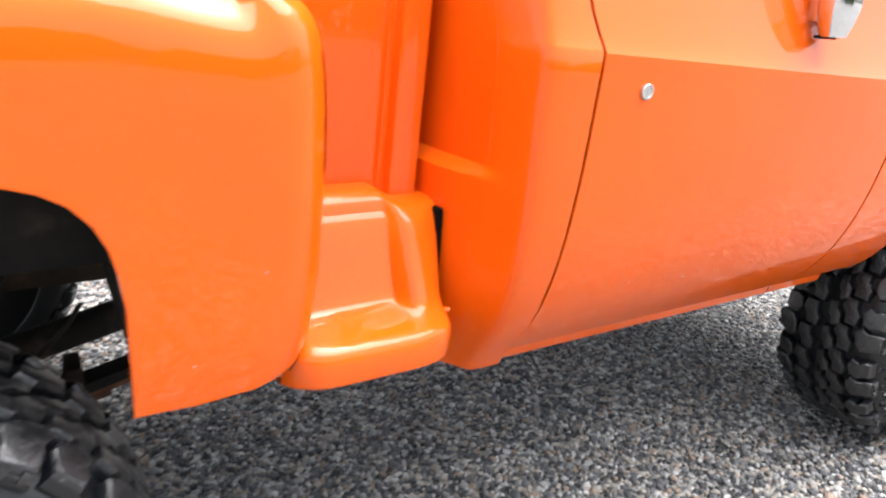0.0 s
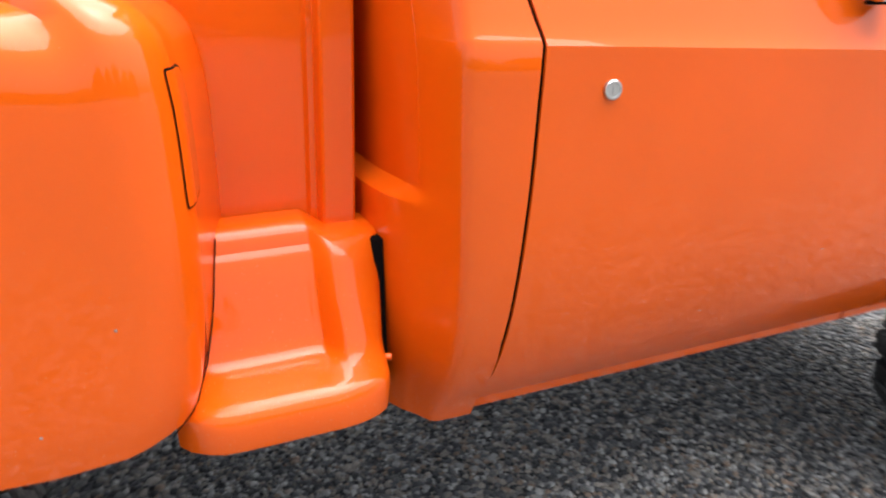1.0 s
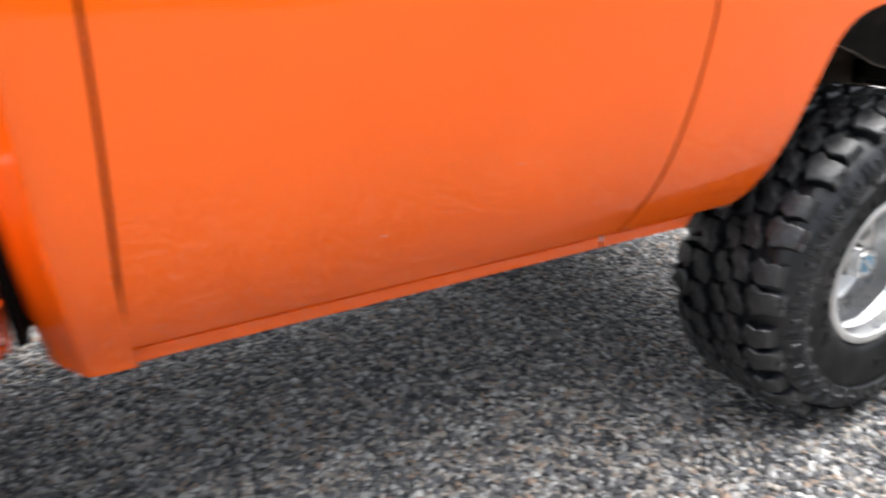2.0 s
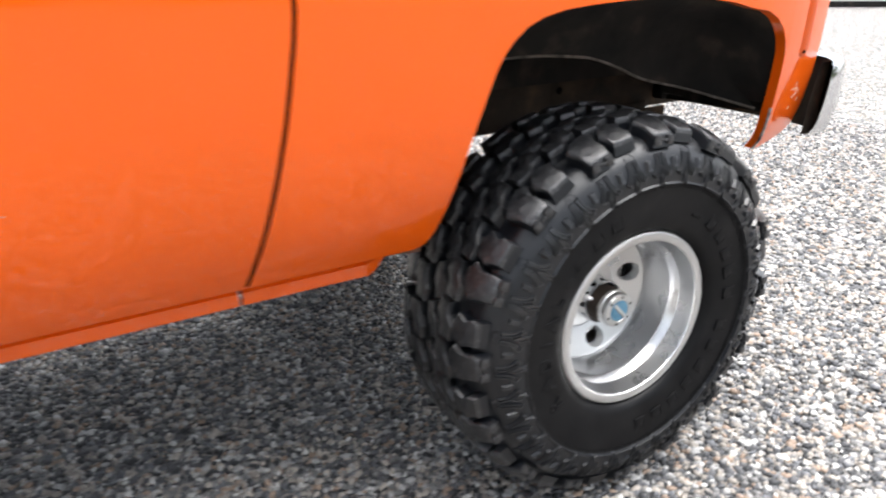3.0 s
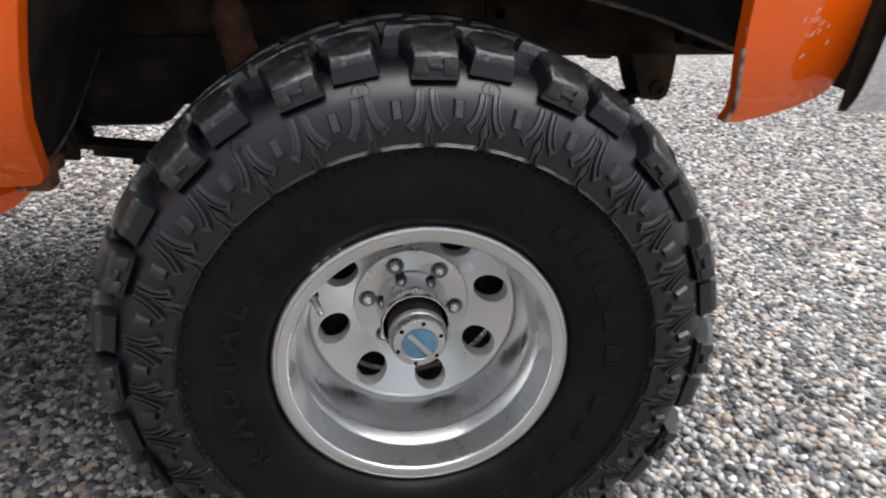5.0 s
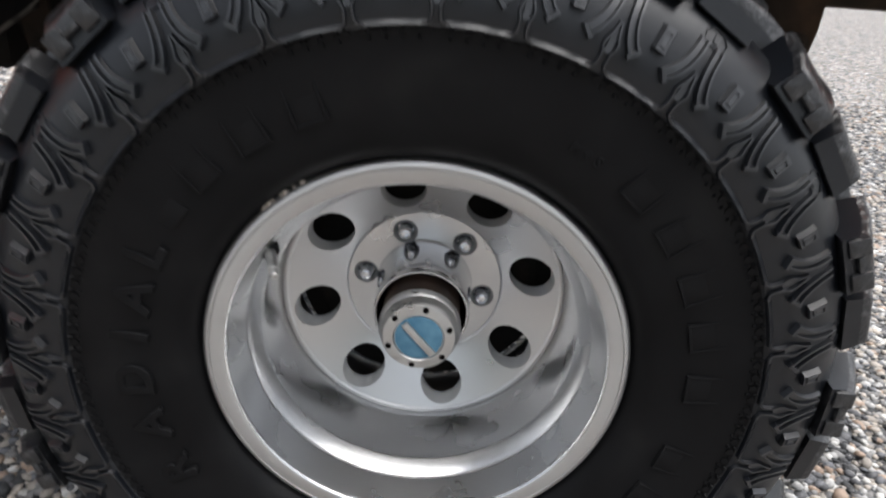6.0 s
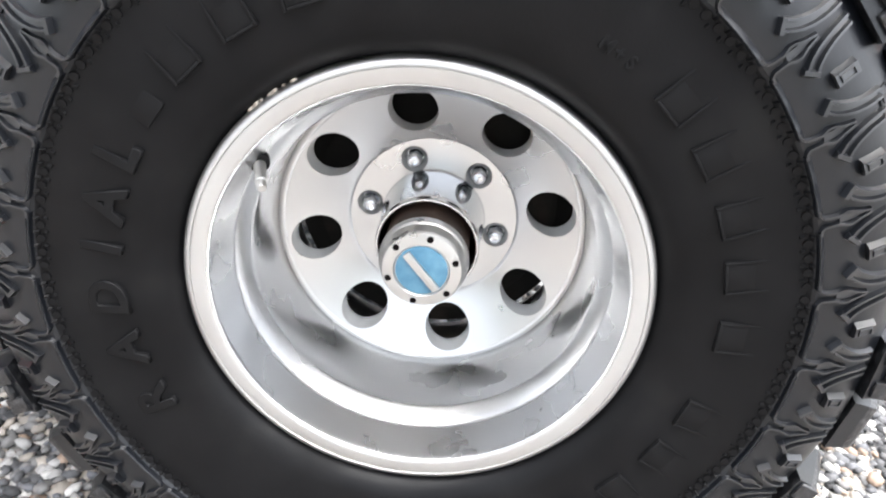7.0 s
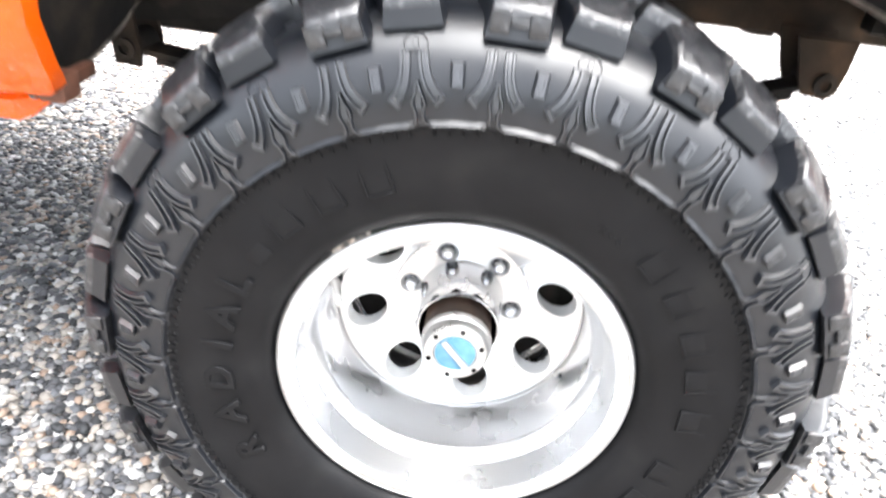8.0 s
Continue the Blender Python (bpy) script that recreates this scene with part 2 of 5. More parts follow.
def sheet(columns, inward=None, sharp=28.0):
    """A panel from columns of points with as many points each; inward: depth of the folded edges towards +y side, as a vector."""
    n, m = len(columns), len(columns[0])
    verts = [Vector(p) for c in columns for p in c]
    faces = [(i * m + j, (i + 1) * m + j, (i + 1) * m + j + 1, i * m + j + 1) for i in range(n - 1) for j in range(m - 1)]
    if inward is not None:
        rim = [i * m for i in range(n)] + [(n - 1) * m + j for j in range(1, m)] + [i * m + m - 1 for i in range(n - 2, -1, -1)] + [j for j in range(m - 2, 0, -1)]
        inward = Vector(inward)
        base = len(verts)
        verts += [verts[k] + inward for k in rim]
        q = len(rim)
        faces += [(rim[k], rim[(k + 1) % q], base + (k + 1) % q, base + k) for k in range(q)]
    return solid(verts, faces, sharp)


CENTRE = 0.82  # the truck's middle plane, y


def mirrored(me):
    other = me.copy()
    other.transform(Matrix(((1, 0, 0, 0), (0, -1, 0, 2 * CENTRE), (0, 0, 1, 0), (0, 0, 0, 1))))
    other.flip_normals()
    return other


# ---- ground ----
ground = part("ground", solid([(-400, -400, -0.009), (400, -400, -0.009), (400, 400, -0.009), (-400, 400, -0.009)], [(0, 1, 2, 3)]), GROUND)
tagged(ground, "grey and tan pea gravel drive", "ground", kind="structure")

rng = np.random.default_rng(7)
ICO = []
for z_, r_, off in ((1.0, 0.0, 0.0), (0.447, 0.894, 0.0), (-0.447, 0.894, 36.0), (-1.0, 0.0, 0.0)):
    count = 1 if r_ == 0 else 5
    ICO += [(r_ * math.cos(radians(off + 72 * k)), r_ * math.sin(radians(off + 72 * k)), z_) for k in range(count)]
ICO = np.array(ICO)
ICO_F = np.array([(0, 1 + k, 1 + (k + 1) % 5) for k in range(5)] + [(1 + k, 6 + k, 1 + (k + 1) % 5) for k in range(5)]
                 + [(6 + k, 6 + (k + 1) % 5, 1 + (k + 1) % 5) for k in range(5)] + [(11, 6 + (k + 1) % 5, 6 + k) for k in range(5)])


def stones(centres, sizes):
    """One mesh of many pebbles."""
    n = len(centres)
    shape = np.stack([sizes, sizes * rng.uniform(0.58, 0.95, n), sizes * rng.uniform(0.34, 0.62, n)], 1)
    v = ICO[None] * rng.uniform(0.76, 1.2, (n, 12, 1)) * shape[:, None, :]
    tilt = rng.normal(0, 0.22, n)
    ct, st = np.cos(tilt)[:, None], np.sin(tilt)[:, None]
    x, y, z = v[..., 0] * ct - v[..., 2] * st, v[..., 1], v[..., 0] * st + v[..., 2] * ct
    a = rng.uniform(0, 2 * np.pi, n)
    ca, sa = np.cos(a)[:, None], np.sin(a)[:, None]
    v = np.stack([x * ca - y * sa, x * sa + y * ca, z], 2) + centres[:, None, :]
    f = ICO_F[None] + 12 * np.arange(n)[:, None, None]
    me = bpy.data.meshes.new("mesh")
    me.vertices.add(n * 12)
    me.vertices.foreach_set("co", v.reshape(-1))
    me.loops.add(n * 60)
    me.loops.foreach_set("vertex_index", f.reshape(-1))
    me.polygons.add(n * 20)
    me.polygons.foreach_set("loop_start", np.arange(n * 20) * 3)
    me.polygons.foreach_set("use_smooth", np.ones(n * 20, bool))
    me.update(calc_edges=True)
    return me


def scatter(x0, x1, y0, y1, cell, low, high, keep=None):
    gx, gy = np.meshgrid(np.arange(x0, x1, cell), np.arange(y0, y1, cell))
    gx, gy = gx.ravel(), gy.ravel()
    gx = gx + rng.uniform(-0.5, 0.5, len(gx)) * cell
    gy = gy + rng.uniform(-0.5, 0.5, len(gy)) * cell
    if keep is not None:
        k = keep(gx, gy)
        gx, gy = gx[k], gy[k]
    s = rng.uniform(low, high, len(gx)) * rng.choice([0.7, 0.9, 1.0, 1.0, 1.3], len(gx))
    z = rng.uniform(-0.007, 0.0, len(gx))
    return np.stack([gx, gy, z - 0.36 * s], 1), s


NEAR = (-2.4, 1.6, -0.75, 1.45)
near_c, near_s = scatter(NEAR[0], NEAR[1], NEAR[2], NEAR[3], 0.0142, 0.0088, 0.0166)
far_c, far_s = scatter(-3.3, 4.6, -0.9, 4.4, 0.0245, 0.0125, 0.020, lambda x, y: ~((x > NEAR[0]) & (x < NEAR[1]) & (y > NEAR[2]) & (y < NEAR[3])))
gravel = part("gravel", stones(np.concatenate([near_c, far_c]), np.concatenate([near_s, far_s])), STONES)
tagged(gravel, "loose rounded grey, tan and white pebbles", "gravel", kind="stuff")

# ---- truck ----
truck = empty("pickup_truck", Matrix(), "lifted orange step-side pickup truck on big mud tyres", "truck")

# ---- wheels ----
HUB_Z, PITCH = 0.4735, 360 / 32
side_y = smooth_curve([(0.2165, -0.134), (0.2180, -0.1470), (0.2215, -0.1568), (0.228, -0.1648), (0.240, -0.1718), (0.26, -0.176), (0.28, -0.1795), (0.31, -0.183), (0.331, -0.184),
                       (0.336, -0.1895), (0.345, -0.1905), (0.358, -0.1893), (0.372, -0.1862), (0.388, -0.1800), (0.40, -0.1732), (0.41, -0.1648), (0.42, -0.1530), (0.43, -0.1350), (0.4365, -0.100)])


def tyre_mesh():
    radii = [0.2165, 0.2172, 0.2180, 0.2195, 0.2215, 0.2245, 0.228, 0.233, 0.24, 0.255, 0.27, 0.29, 0.31, 0.326, 0.331, 0.3335, 0.336, 0.345, 0.36, 0.372, 0.38, 0.388, 0.394, 0.40, 0.405, 0.41, 0.415, 0.42, 0.425, 0.430, 0.4335]
    half = [(side_y(r), r) for r in radii] + [(-0.100, 0.4365), (-0.045, 0.4395), (0.0, 0.4405)]
    me = lathe(half + [(-y, r) for y, r in half[-2::-1]], 160, 40)
    me.materials.append(RUBBER)
    me.materials.append(SHOULDER)
    for f in me.polygons:
        f.material_index = 1 if math.hypot(f.center.x, f.center.z) > 0.3345 else 0
    return me


def on_tyre(s, y, r, radius=0.45):
    """A place near the tyre's top: s metres round the tread."""
    a = s / radius
    return (r * math.sin(a), y, r * math.cos(a))


def lug_mesh(outline, r0, r1, chamfer=0.006, slope=0.004):
    """A tread block from its outline in (s, y)."""
    c = np.mean(outline, 0)
    n = len(outline)
    verts = []
    for r, grow in ((r0, 1.0 + slope / 0.03), (r1 - 2.2 * chamfer, 1.0), (r1 - 0.8 * chamfer, 0.965), (r1 - 0.15 * chamfer, 0.90), (r1, 0.80)):
        for p in outline:
            s, y = c + (np.array(p) - c) * grow
            drop = 4.2 * max(0.0, abs(y) - 0.09) ** 2 if r > r0 else 0.0
            verts.append(on_tyre(s, y, r - drop))
    faces = [(k + j * n, (k + 1) % n + j * n, (k + 1) % n + (j + 1) * n, k + (j + 1) * n) for j in range(4) for k in range(n)]
    faces += [tuple(range(4 * n, 5 * n)), tuple(range(n))]
    me = solid(verts, faces, 33)
    me.materials.append(TREAD)
    me.materials.append(SHOULDER)
    for f in me.polygons:
        f.material_index = 1 if f.index < n else 0
    return me


def ribbon(path, width, height, base=-0.0004, top=0.14):
    """A raised rib on the sidewall along (s, r) points; s is along the circle at r."""
    pts = [Vector((s, r)) for s, r in path]
    verts, faces = [], []
    for i, p in enumerate(pts):
        d = (pts[min(i + 1, len(pts) - 1)] - pts[max(i - 1, 0)]).normalized()
        nrm = Vector((-d.y, d.x))
        for off, h in ((-0.5 * width, base), (-top * width, height), (top * width, height), (0.5 * width, base)):
            q = p + nrm * off
            a = q.x / q.y
            verts.append((q.y * math.sin(a), side_y(q.y) - h, q.y * math.cos(a)))
    for i in range(len(pts) - 1):
        faces += [(4 * i + k, 4 * i + k + 1, 4 * i + 5 + k, 4 * i + 4 + k) for k in range(3)]
    faces += [(0, 1, 2, 3), tuple(4 * (len(pts) - 1) + k for k in range(4))]
    return solid(verts, faces, 30)


TYRE = tyre_mesh()
# long shoulder lugs with a notched face, short ones, and two inner rows
LUG_A = lug_mesh([(-0.028, -0.170), (0.028, -0.170), (0.031, -0.150), (0.026, -0.130), (0.040, -0.108), (0.020, -0.092), (-0.014, -0.098), (-0.040, -0.118), (-0.031, -0.146)], 0.413, 0.4665, 0.004)
pads = []
for s0, s1, r0, r1 in ((-0.0265, -0.0085, 0.4170, 0.4370), (0.0085, 0.0265, 0.4170, 0.4370), (-0.0085, 0.0085, 0.4245, 0.4300)):  # the face's H-shaped pads
    pads.append(bar((s0, -0.1765, r0), (s1, -0.160, r1), 0.0016))
LUG_A = joined(LUG_A, *pads)
LUG_A.materials.append(TREAD)
LUG_A.materials.append(SHOULDER)
LUG_B = lug_mesh([(-0.027, -0.159), (0.026, -0.159), (0.029, -0.142), (0.021, -0.126), (0.032, -0.106), (0.008, -0.092), (-0.026, -0.102), (-0.037, -0.126), (-0.029, -0.144)], 0.419, 0.4655, 0.004)
LUG_C = lug_mesh([(-0.041, -0.086), (-0.006, -0.091), (0.014, -0.072), (0.041, -0.068), (0.045, -0.034), (0.014, -0.026), (-0.006, -0.044), (-0.040, -0.048)], 0.435, 0.4655)
LUG_D = lug_mesh([(-0.036, -0.037), (0.000, -0.033), (0.016, -0.015), (0.042, -0.012), (0.034, 0.012), (-0.006, 0.008), (-0.020, -0.006), (-0.046, -0.010)], 0.435, 0.4645)
BLOCK = joined(ribbon([(0, 0.3722), (0, 0.3915)], 0.0150, 0.0066, base=-0.001, top=0.30), *[ribbon([(s, 0.3755), (s, 0.3882)], 0.0018, 0.0076) for s in (-0.0026, 0.0026)],
               *[ribbon([(-0.0030, r), (0.0030, r)], 0.0018, 0.0076) for r in (0.3760, 0.3877)])
rib = []
for sgn in (-1, 1):  # two wings with doubled edges and a cut foot, on a forked stem
    def side(*pts, off=-0.0022):
        return [(sgn * s + off, r) for s, r in pts]
    mid = [(0.0082, 0.401), (0.0084, 0.393), (0.0090, 0.386), (0.0104, 0.3790), (0.0128, 0.3720), (0.0162, 0.3660), (0.0210, 0.3605)]
    rib.append(ribbon(side(*mid), 0.0108, 0.0010, base=-0.001, top=0.40))
    rib.append(ribbon(side((0.0050, 0.401), (0.0051, 0.393), (0.0056, 0.386), (0.0070, 0.3778), (0.0096, 0.3700), (0.0130, 0.3637), (0.0182, 0.3578)), 0.0038, 0.0056, top=0.24))
    rib.append(ribbon(side((0.0116, 0.401), (0.0118, 0.393), (0.0124, 0.386), (0.0138, 0.3800), (0.0160, 0.3740), (0.0192, 0.3684), (0.0236, 0.3634)), 0.0038, 0.0054, top=0.24))
    rib.append(ribbon(side((0.0164, 0.3556), (0.0250, 0.3642)), 0.0060, 0.0064, top=0.26))
    rib.append(ribbon(side((0.0110, 0.3368), (0.0062, 0.3374), (0.0040, 0.3398), (0.0035, 0.3435), (0.0035, 0.3505), (0.0058, 0.3560), (0.0056, 0.3600), (0.0028, 0.3665), (0.0008, 0.3760), off=-0.001), 0.0036, 0.0040, top=0.22))
rib.append(ribbon([(-0.001, 0.3510), (-0.001, 0.3720)], 0.0080, 0.0014, base=-0.001, top=0.34))
RIB = joined(*rib)
# a thin six-sided mark with a plain bar in it, over every other rib
loop = [(-0.0105, 0.4000), (-0.0125, 0.4075), (-0.0065, 0.4130), (0.0045, 0.4130), (0.0105, 0.4075), (0.0085, 0.4000), (-0.0105, 0.4000)]
HEX_MARK, MARK_BAR = ribbon(loop, 0.0018, 0.0018), ribbon([(-0.001, 0.4030), (-0.001, 0.4095)], 0.0060, 0.0012, top=0.36)


def crest(a0, a1, n=10):
    """A ring segment: steep towards the hub, a wide slope outwards."""
    verts, faces = [], []
    sec = [(0.3340, 0.184), (0.3350, 0.1930), (0.3357, 0.1940), (0.3390, 0.1912), (0.3402, 0.1893)]
    for k in range(n + 1):
        a = radians(a0 + (a1 - a0) * k / n)
        verts += [(r * math.sin(a), -y, r * math.cos(a)) for r, y in sec]
    for k in range(n):
        faces += [(5 * k + j, 5 * k + j + 1, 5 * k + 6 + j, 5 * k + 5 + j) for j in range(4)]
    return solid(verts, faces + [tuple(range(5)), tuple(range(5 * n, 5 * n + 5))], 25)


SEGMENT = crest(-4.4, 4.4)


def stud(a0, r, radius, height, n=8):
    """A low round stud on the sidewall."""
    ring = [(radians(a0) * r + radius * math.cos(2 * math.pi * k / n), r + radius * math.sin(2 * math.pi * k / n)) for k in range(n)]
    verts = [(q * math.sin(s / q), side_y(q) - h, q * math.cos(s / q)) for h in (-0.002, height) for s, q in ring]
    return solid(verts, [(k, (k + 1) % n, n + (k + 1) % n, n + k) for k in range(n)] + [tuple(range(n, 2 * n))], 30)


STUDS = joined(*[stud(-4.6 + 2.3 * k, 0.3296, 0.0037, 0.0014) for k in range(5)], *[ribbon([(radians(-3.45 + 2.3 * k) * 0.3292, r - 0.0016), (radians(-3.45 + 2.3 * k) * 0.3292, r + 0.0016)], 0.003, 0.0022) for k in range(4) for r in (0.3255, 0.3325)])
BEAD_LINE = lathe([(-0.1685, 0.2470), (-0.1702, 0.2485), (-0.1712, 0.2500)], 96, 20)


def alloy_rim():
    """Flange, outer barrel, sloping step, inner barrel."""
    prof = [(-0.116, 0.2180), (-0.142, 0.2178), (-0.1475, 0.2165), (-0.1505, 0.2142), (-0.1515, 0.2112), (-0.1515, 0.2098), (-0.1505, 0.2091), (-0.1515, 0.2084), (-0.1512, 0.1968), (-0.1502, 0.1945), (-0.1480, 0.1931), (-0.1440, 0.1924),
            (-0.137, 0.1912), (-0.108, 0.1852), (-0.1055, 0.1844), (-0.1035, 0.1830), (-0.0875, 0.1748), (-0.0850, 0.1738), (-0.0820, 0.1732), (-0.060, 0.1727), (-0.030, 0.1721), (-0.004, 0.1716), (0.004, 0.1712), (0.010, 0.1685)]
    outer = lathe(prof, 160, 24)
    inner = lathe([(0.010, 0.1685), (0.022, 0.1640), (0.06, 0.165), (0.11, 0.185), (0.14, 0.21), (0.145, 0.2195)], 96, 24)
    me = joined(outer, inner)
    for mat in (ALLOY, FLANGE, BARREL):
        me.materials.append(mat)
    for f in me.polygons:
        r = math.hypot(f.center.x, f.center.z)
        f.material_index = 1 if r > 0.1955 else 2 if r < 0.1735 or 0.1848 < r < 0.1928 else 0
    return me


def face_y(r):
    """The dished face: it slopes back towards the hub."""
    return 0.0020 + 0.485 * (0.1640 - r)


NUT_R, NUT_TURN, PAD_Y = 0.0748, -9, 0.0370


def pierced_sector(bm, r0, r1, half, rc, rh, height, depth, shrink):
    """A piece of a ring from r0 to r1, half degrees to each side, with a bored hole of radius rh at rc."""
    h = radians(half)
    outline = [(r1, -h + 2 * h * k / 14) for k in range(15)] + [(r1 + (r0 - r1) * k / 5, h) for k in range(1, 5)] + [(r0, h - 2 * h * k / 10) for k in range(11)] + [(r0 + (r1 - r0) * k / 5, -h) for k in range(1, 5)]
    rows = []
    for share in (1.0, 0.5, 0.0):
        row = []
        for r, a in outline:
            x, z = r * math.cos(a), r * math.sin(a)
            d = math.hypot(x - rc, z)
            hx, hz = rc + (x - rc) * rh / d, z * rh / d
            x, z = hx + (x - hx) * share, hz + (z - hz) * share
            row.append(bm.verts.new((x, height(math.hypot(x, z)), z)))
        rows.append(row)
    c = Vector((rc, height(rc), 0))
    rows.append([bm.verts.new(c + (v.co - c) * 0.985 + Vector((0, 0.0010, 0))) for v in rows[2]])
    rows.append([bm.verts.new(c + (v.co - c) * shrink + Vector((0, depth, 0))) for v in rows[2]])
    n = len(outline)
    for j in range(4):
        for k in range(n):
            bm.faces.new((rows[j][k], rows[j][(k + 1) % n], rows[j + 1][(k + 1) % n], rows[j + 1][k])).material_index = 1 if j == 3 else 0
    if depth < 0.02:
        bm.faces.new(rows[4]).material_index = 1


def rim_disc():
    """The dished face with eight round holes and their bored walls, and the hub pad with six counterbores."""
    whole = bmesh.new()
    for count, turn, args in ((8, 12.9, (0.0995, 0.1640, 22.5, 0.1345, 0.0268, face_y, 0.024, 0.95)), (6, NUT_TURN, (0.0600, 0.0960, 30, NUT_R, 0.0152, lambda r: PAD_Y, 0.012, 0.84))):
        for k in range(count):
            bm = bmesh.new()
            pierced_sector(bm, *args)
            bmesh.ops.transform(bm, matrix=Matrix.Rotation(-radians(turn + 360 / count * k), 4, "Y"), verts=bm.verts)
            me = bpy.data.meshes.new("mesh")
            bm.to_mesh(me)
            whole.from_mesh(me)
            bm.free()
            bpy.data.meshes.remove(me)
    bmesh.ops.remove_doubles(whole, verts=whole.verts, dist=1e-5)
    bmesh.ops.recalc_face_normals(whole, faces=whole.faces)
    me = bpy.data.meshes.new("mesh")
    whole.to_mesh(me)
    whole.free()
    step = lathe([(face_y(0.0995), 0.0995), (PAD_Y - 0.0028, 0.0978), (PAD_Y - 0.0010, 0.0968), (PAD_Y, 0.0960)], 96, 40)
    bead = lathe([(0.0020, 0.1640), (0.0002, 0.1652), (-0.0004, 0.1668), (0.0000, 0.1690), (0.0012, 0.1706), (0.0030, 0.1718)], 128, 40)
    me = joined(me, step, bead)
    me.materials.append(FACE)
    me.materials.append(CAST)
    return me


def lug_nut():
    """A conical seat, a hexagon and a domed end."""
    collar = lathe([(0.0, 0.0001), (0.0, 0.0128), (-0.004, 0.0118), (-0.006, 0.0100)], 24, 30)
    nut = [(-0.004, 0.0094), (-0.0165, 0.0092), (-0.0180, 0.0082)]
    verts, faces = [], []
    for k in range(6):
        verts += [(r * math.cos(k * math.pi / 3), y, r * math.sin(k * math.pi / 3)) for y, r in nut]
    faces += [(k * 3 + j, k * 3 + j + 1, (k + 1) % 6 * 3 + j + 1, (k + 1) % 6 * 3 + j) for k in range(6) for j in range(2)]
    dome = lathe([(-0.0176, 0.0078), (-0.0196, 0.0072), (-0.0212, 0.0058), (-0.0219, 0.0036), (-0.0222, 0.0001)], 20, 40)
    return joined(collar, solid(verts, faces, 25), dome)


RIM, DISC, NUT = alloy_rim(), rim_disc(), lug_nut()
SLEEVE = lathe([(PAD_Y, 0.0604), (PAD_Y - 0.003, 0.0592), (PAD_Y - 0.007, 0.0588), (-0.033, 0.0562), (-0.0385, 0.0556), (-0.0410, 0.0543), (-0.0412, 0.0528), (-0.0395, 0.0515), (0.02, 0.0520)], 96, 30)
# dark disc added to block the view through the rim's holes
HOLE_BACKING = lathe([(0.088, 0.0001), (0.086, 0.150), (0.090, 0.1735)], 64, 30)
HUB_BODY = lathe([(0.03, 0.0450), (-0.066, 0.0450), (-0.068, 0.0440), (-0.070, 0.036)], 64, 30)
HUB_CAP = lathe([(-0.067, 0.0440), (-0.068, 0.0462), (-0.0745, 0.0464), (-0.0770, 0.0452), (-0.0785, 0.0436), (-0.0800, 0.0430), (-0.0880, 0.0426), (-0.0915, 0.0412), (-0.0940, 0.0395), (-0.0955, 0.0330), (-0.0957, 0.0285), (-0.0940, 0.0272), (-0.0940, 0.0001)], 96, 25)
DIAL = lathe([(-0.0935, 0.0266), (-0.0958, 0.0258), (-0.0964, 0.0235), (-0.0966, 0.0001)], 64, 25)
DIAL_BAR = bar((-0.0245, -0.1000, -0.0042), (0.0245, -0.0950, 0.0042), 0.0012, Matrix.Rotation(radians(48), 4, "Y"))
BOLT = lathe([(-0.0930, 0.0034), (-0.0958, 0.0034), (-0.0962, 0.0028), (-0.0955, 0.0022), (-0.0955, 0.0001)], 12, 30)
DRUM = joined(lathe([(0.074, 0.0001), (0.074, 0.138), (0.078, 0.146), (0.12, 0.146), (0.125, 0.15), (0.135, 0.15), (0.135, 0.0001)], 64, 30),
              lathe([(0.056, 0.0001), (0.056, 0.088), (0.074, 0.092)], 48, 30))
VALVE = tube([(0, -0.004, 0), (0, -0.014, 0), (0, -0.016, 0), (0, -0.032, 0), (0, -0.0325, 0), (0, -0.034, 0), (0, -0.0345, 0), (0, -0.042, 0), (0, -0.044, 0)], [0.0058, 0.0058, 0.0050, 0.0050, 0.0056, 0.0056, 0.0046, 0.0046, 0.0036], 14)
VALVE_BASE = tube([(0, 0.014, 0), (0, -0.003, 0), (0, -0.006, 0)], [0.0098, 0.0098, 0.0060], 14)


def at_angle(deg, r=0.0, y=0.0):
    """The pose of a piece that was built at the wheel's top, turned to deg, counted from forwards, upwards."""
    return Matrix.Rotation(radians(90 - deg), 4, "Y") @ Matrix.Translation((0, y, r))


def letter_mesh(ch, height):
    """A raised letter that stands upright at the wheel's top, facing outwards."""
    cu = bpy.data.curves.new("letter", "FONT")
    cu.body, cu.size, cu.extrude, cu.bevel_depth, cu.align_x = ch, height / 0.7, 0.06 * height, 0.035 * height, "CENTER"
    cu.resolution_u, cu.offset = 3, 0.02 * height
    ob = new("letter", cu)
    me = bpy.data.meshes.new_from_object(ob.evaluated_get(bpy.context.evaluated_depsgraph_get()))
    bpy.data.objects.remove(ob)
    me.transform(Matrix.Translation((0, 0, -height / 2)) @ Matrix.Rotation(radians(90), 4, "X"))
    me.materials.clear()
    return me


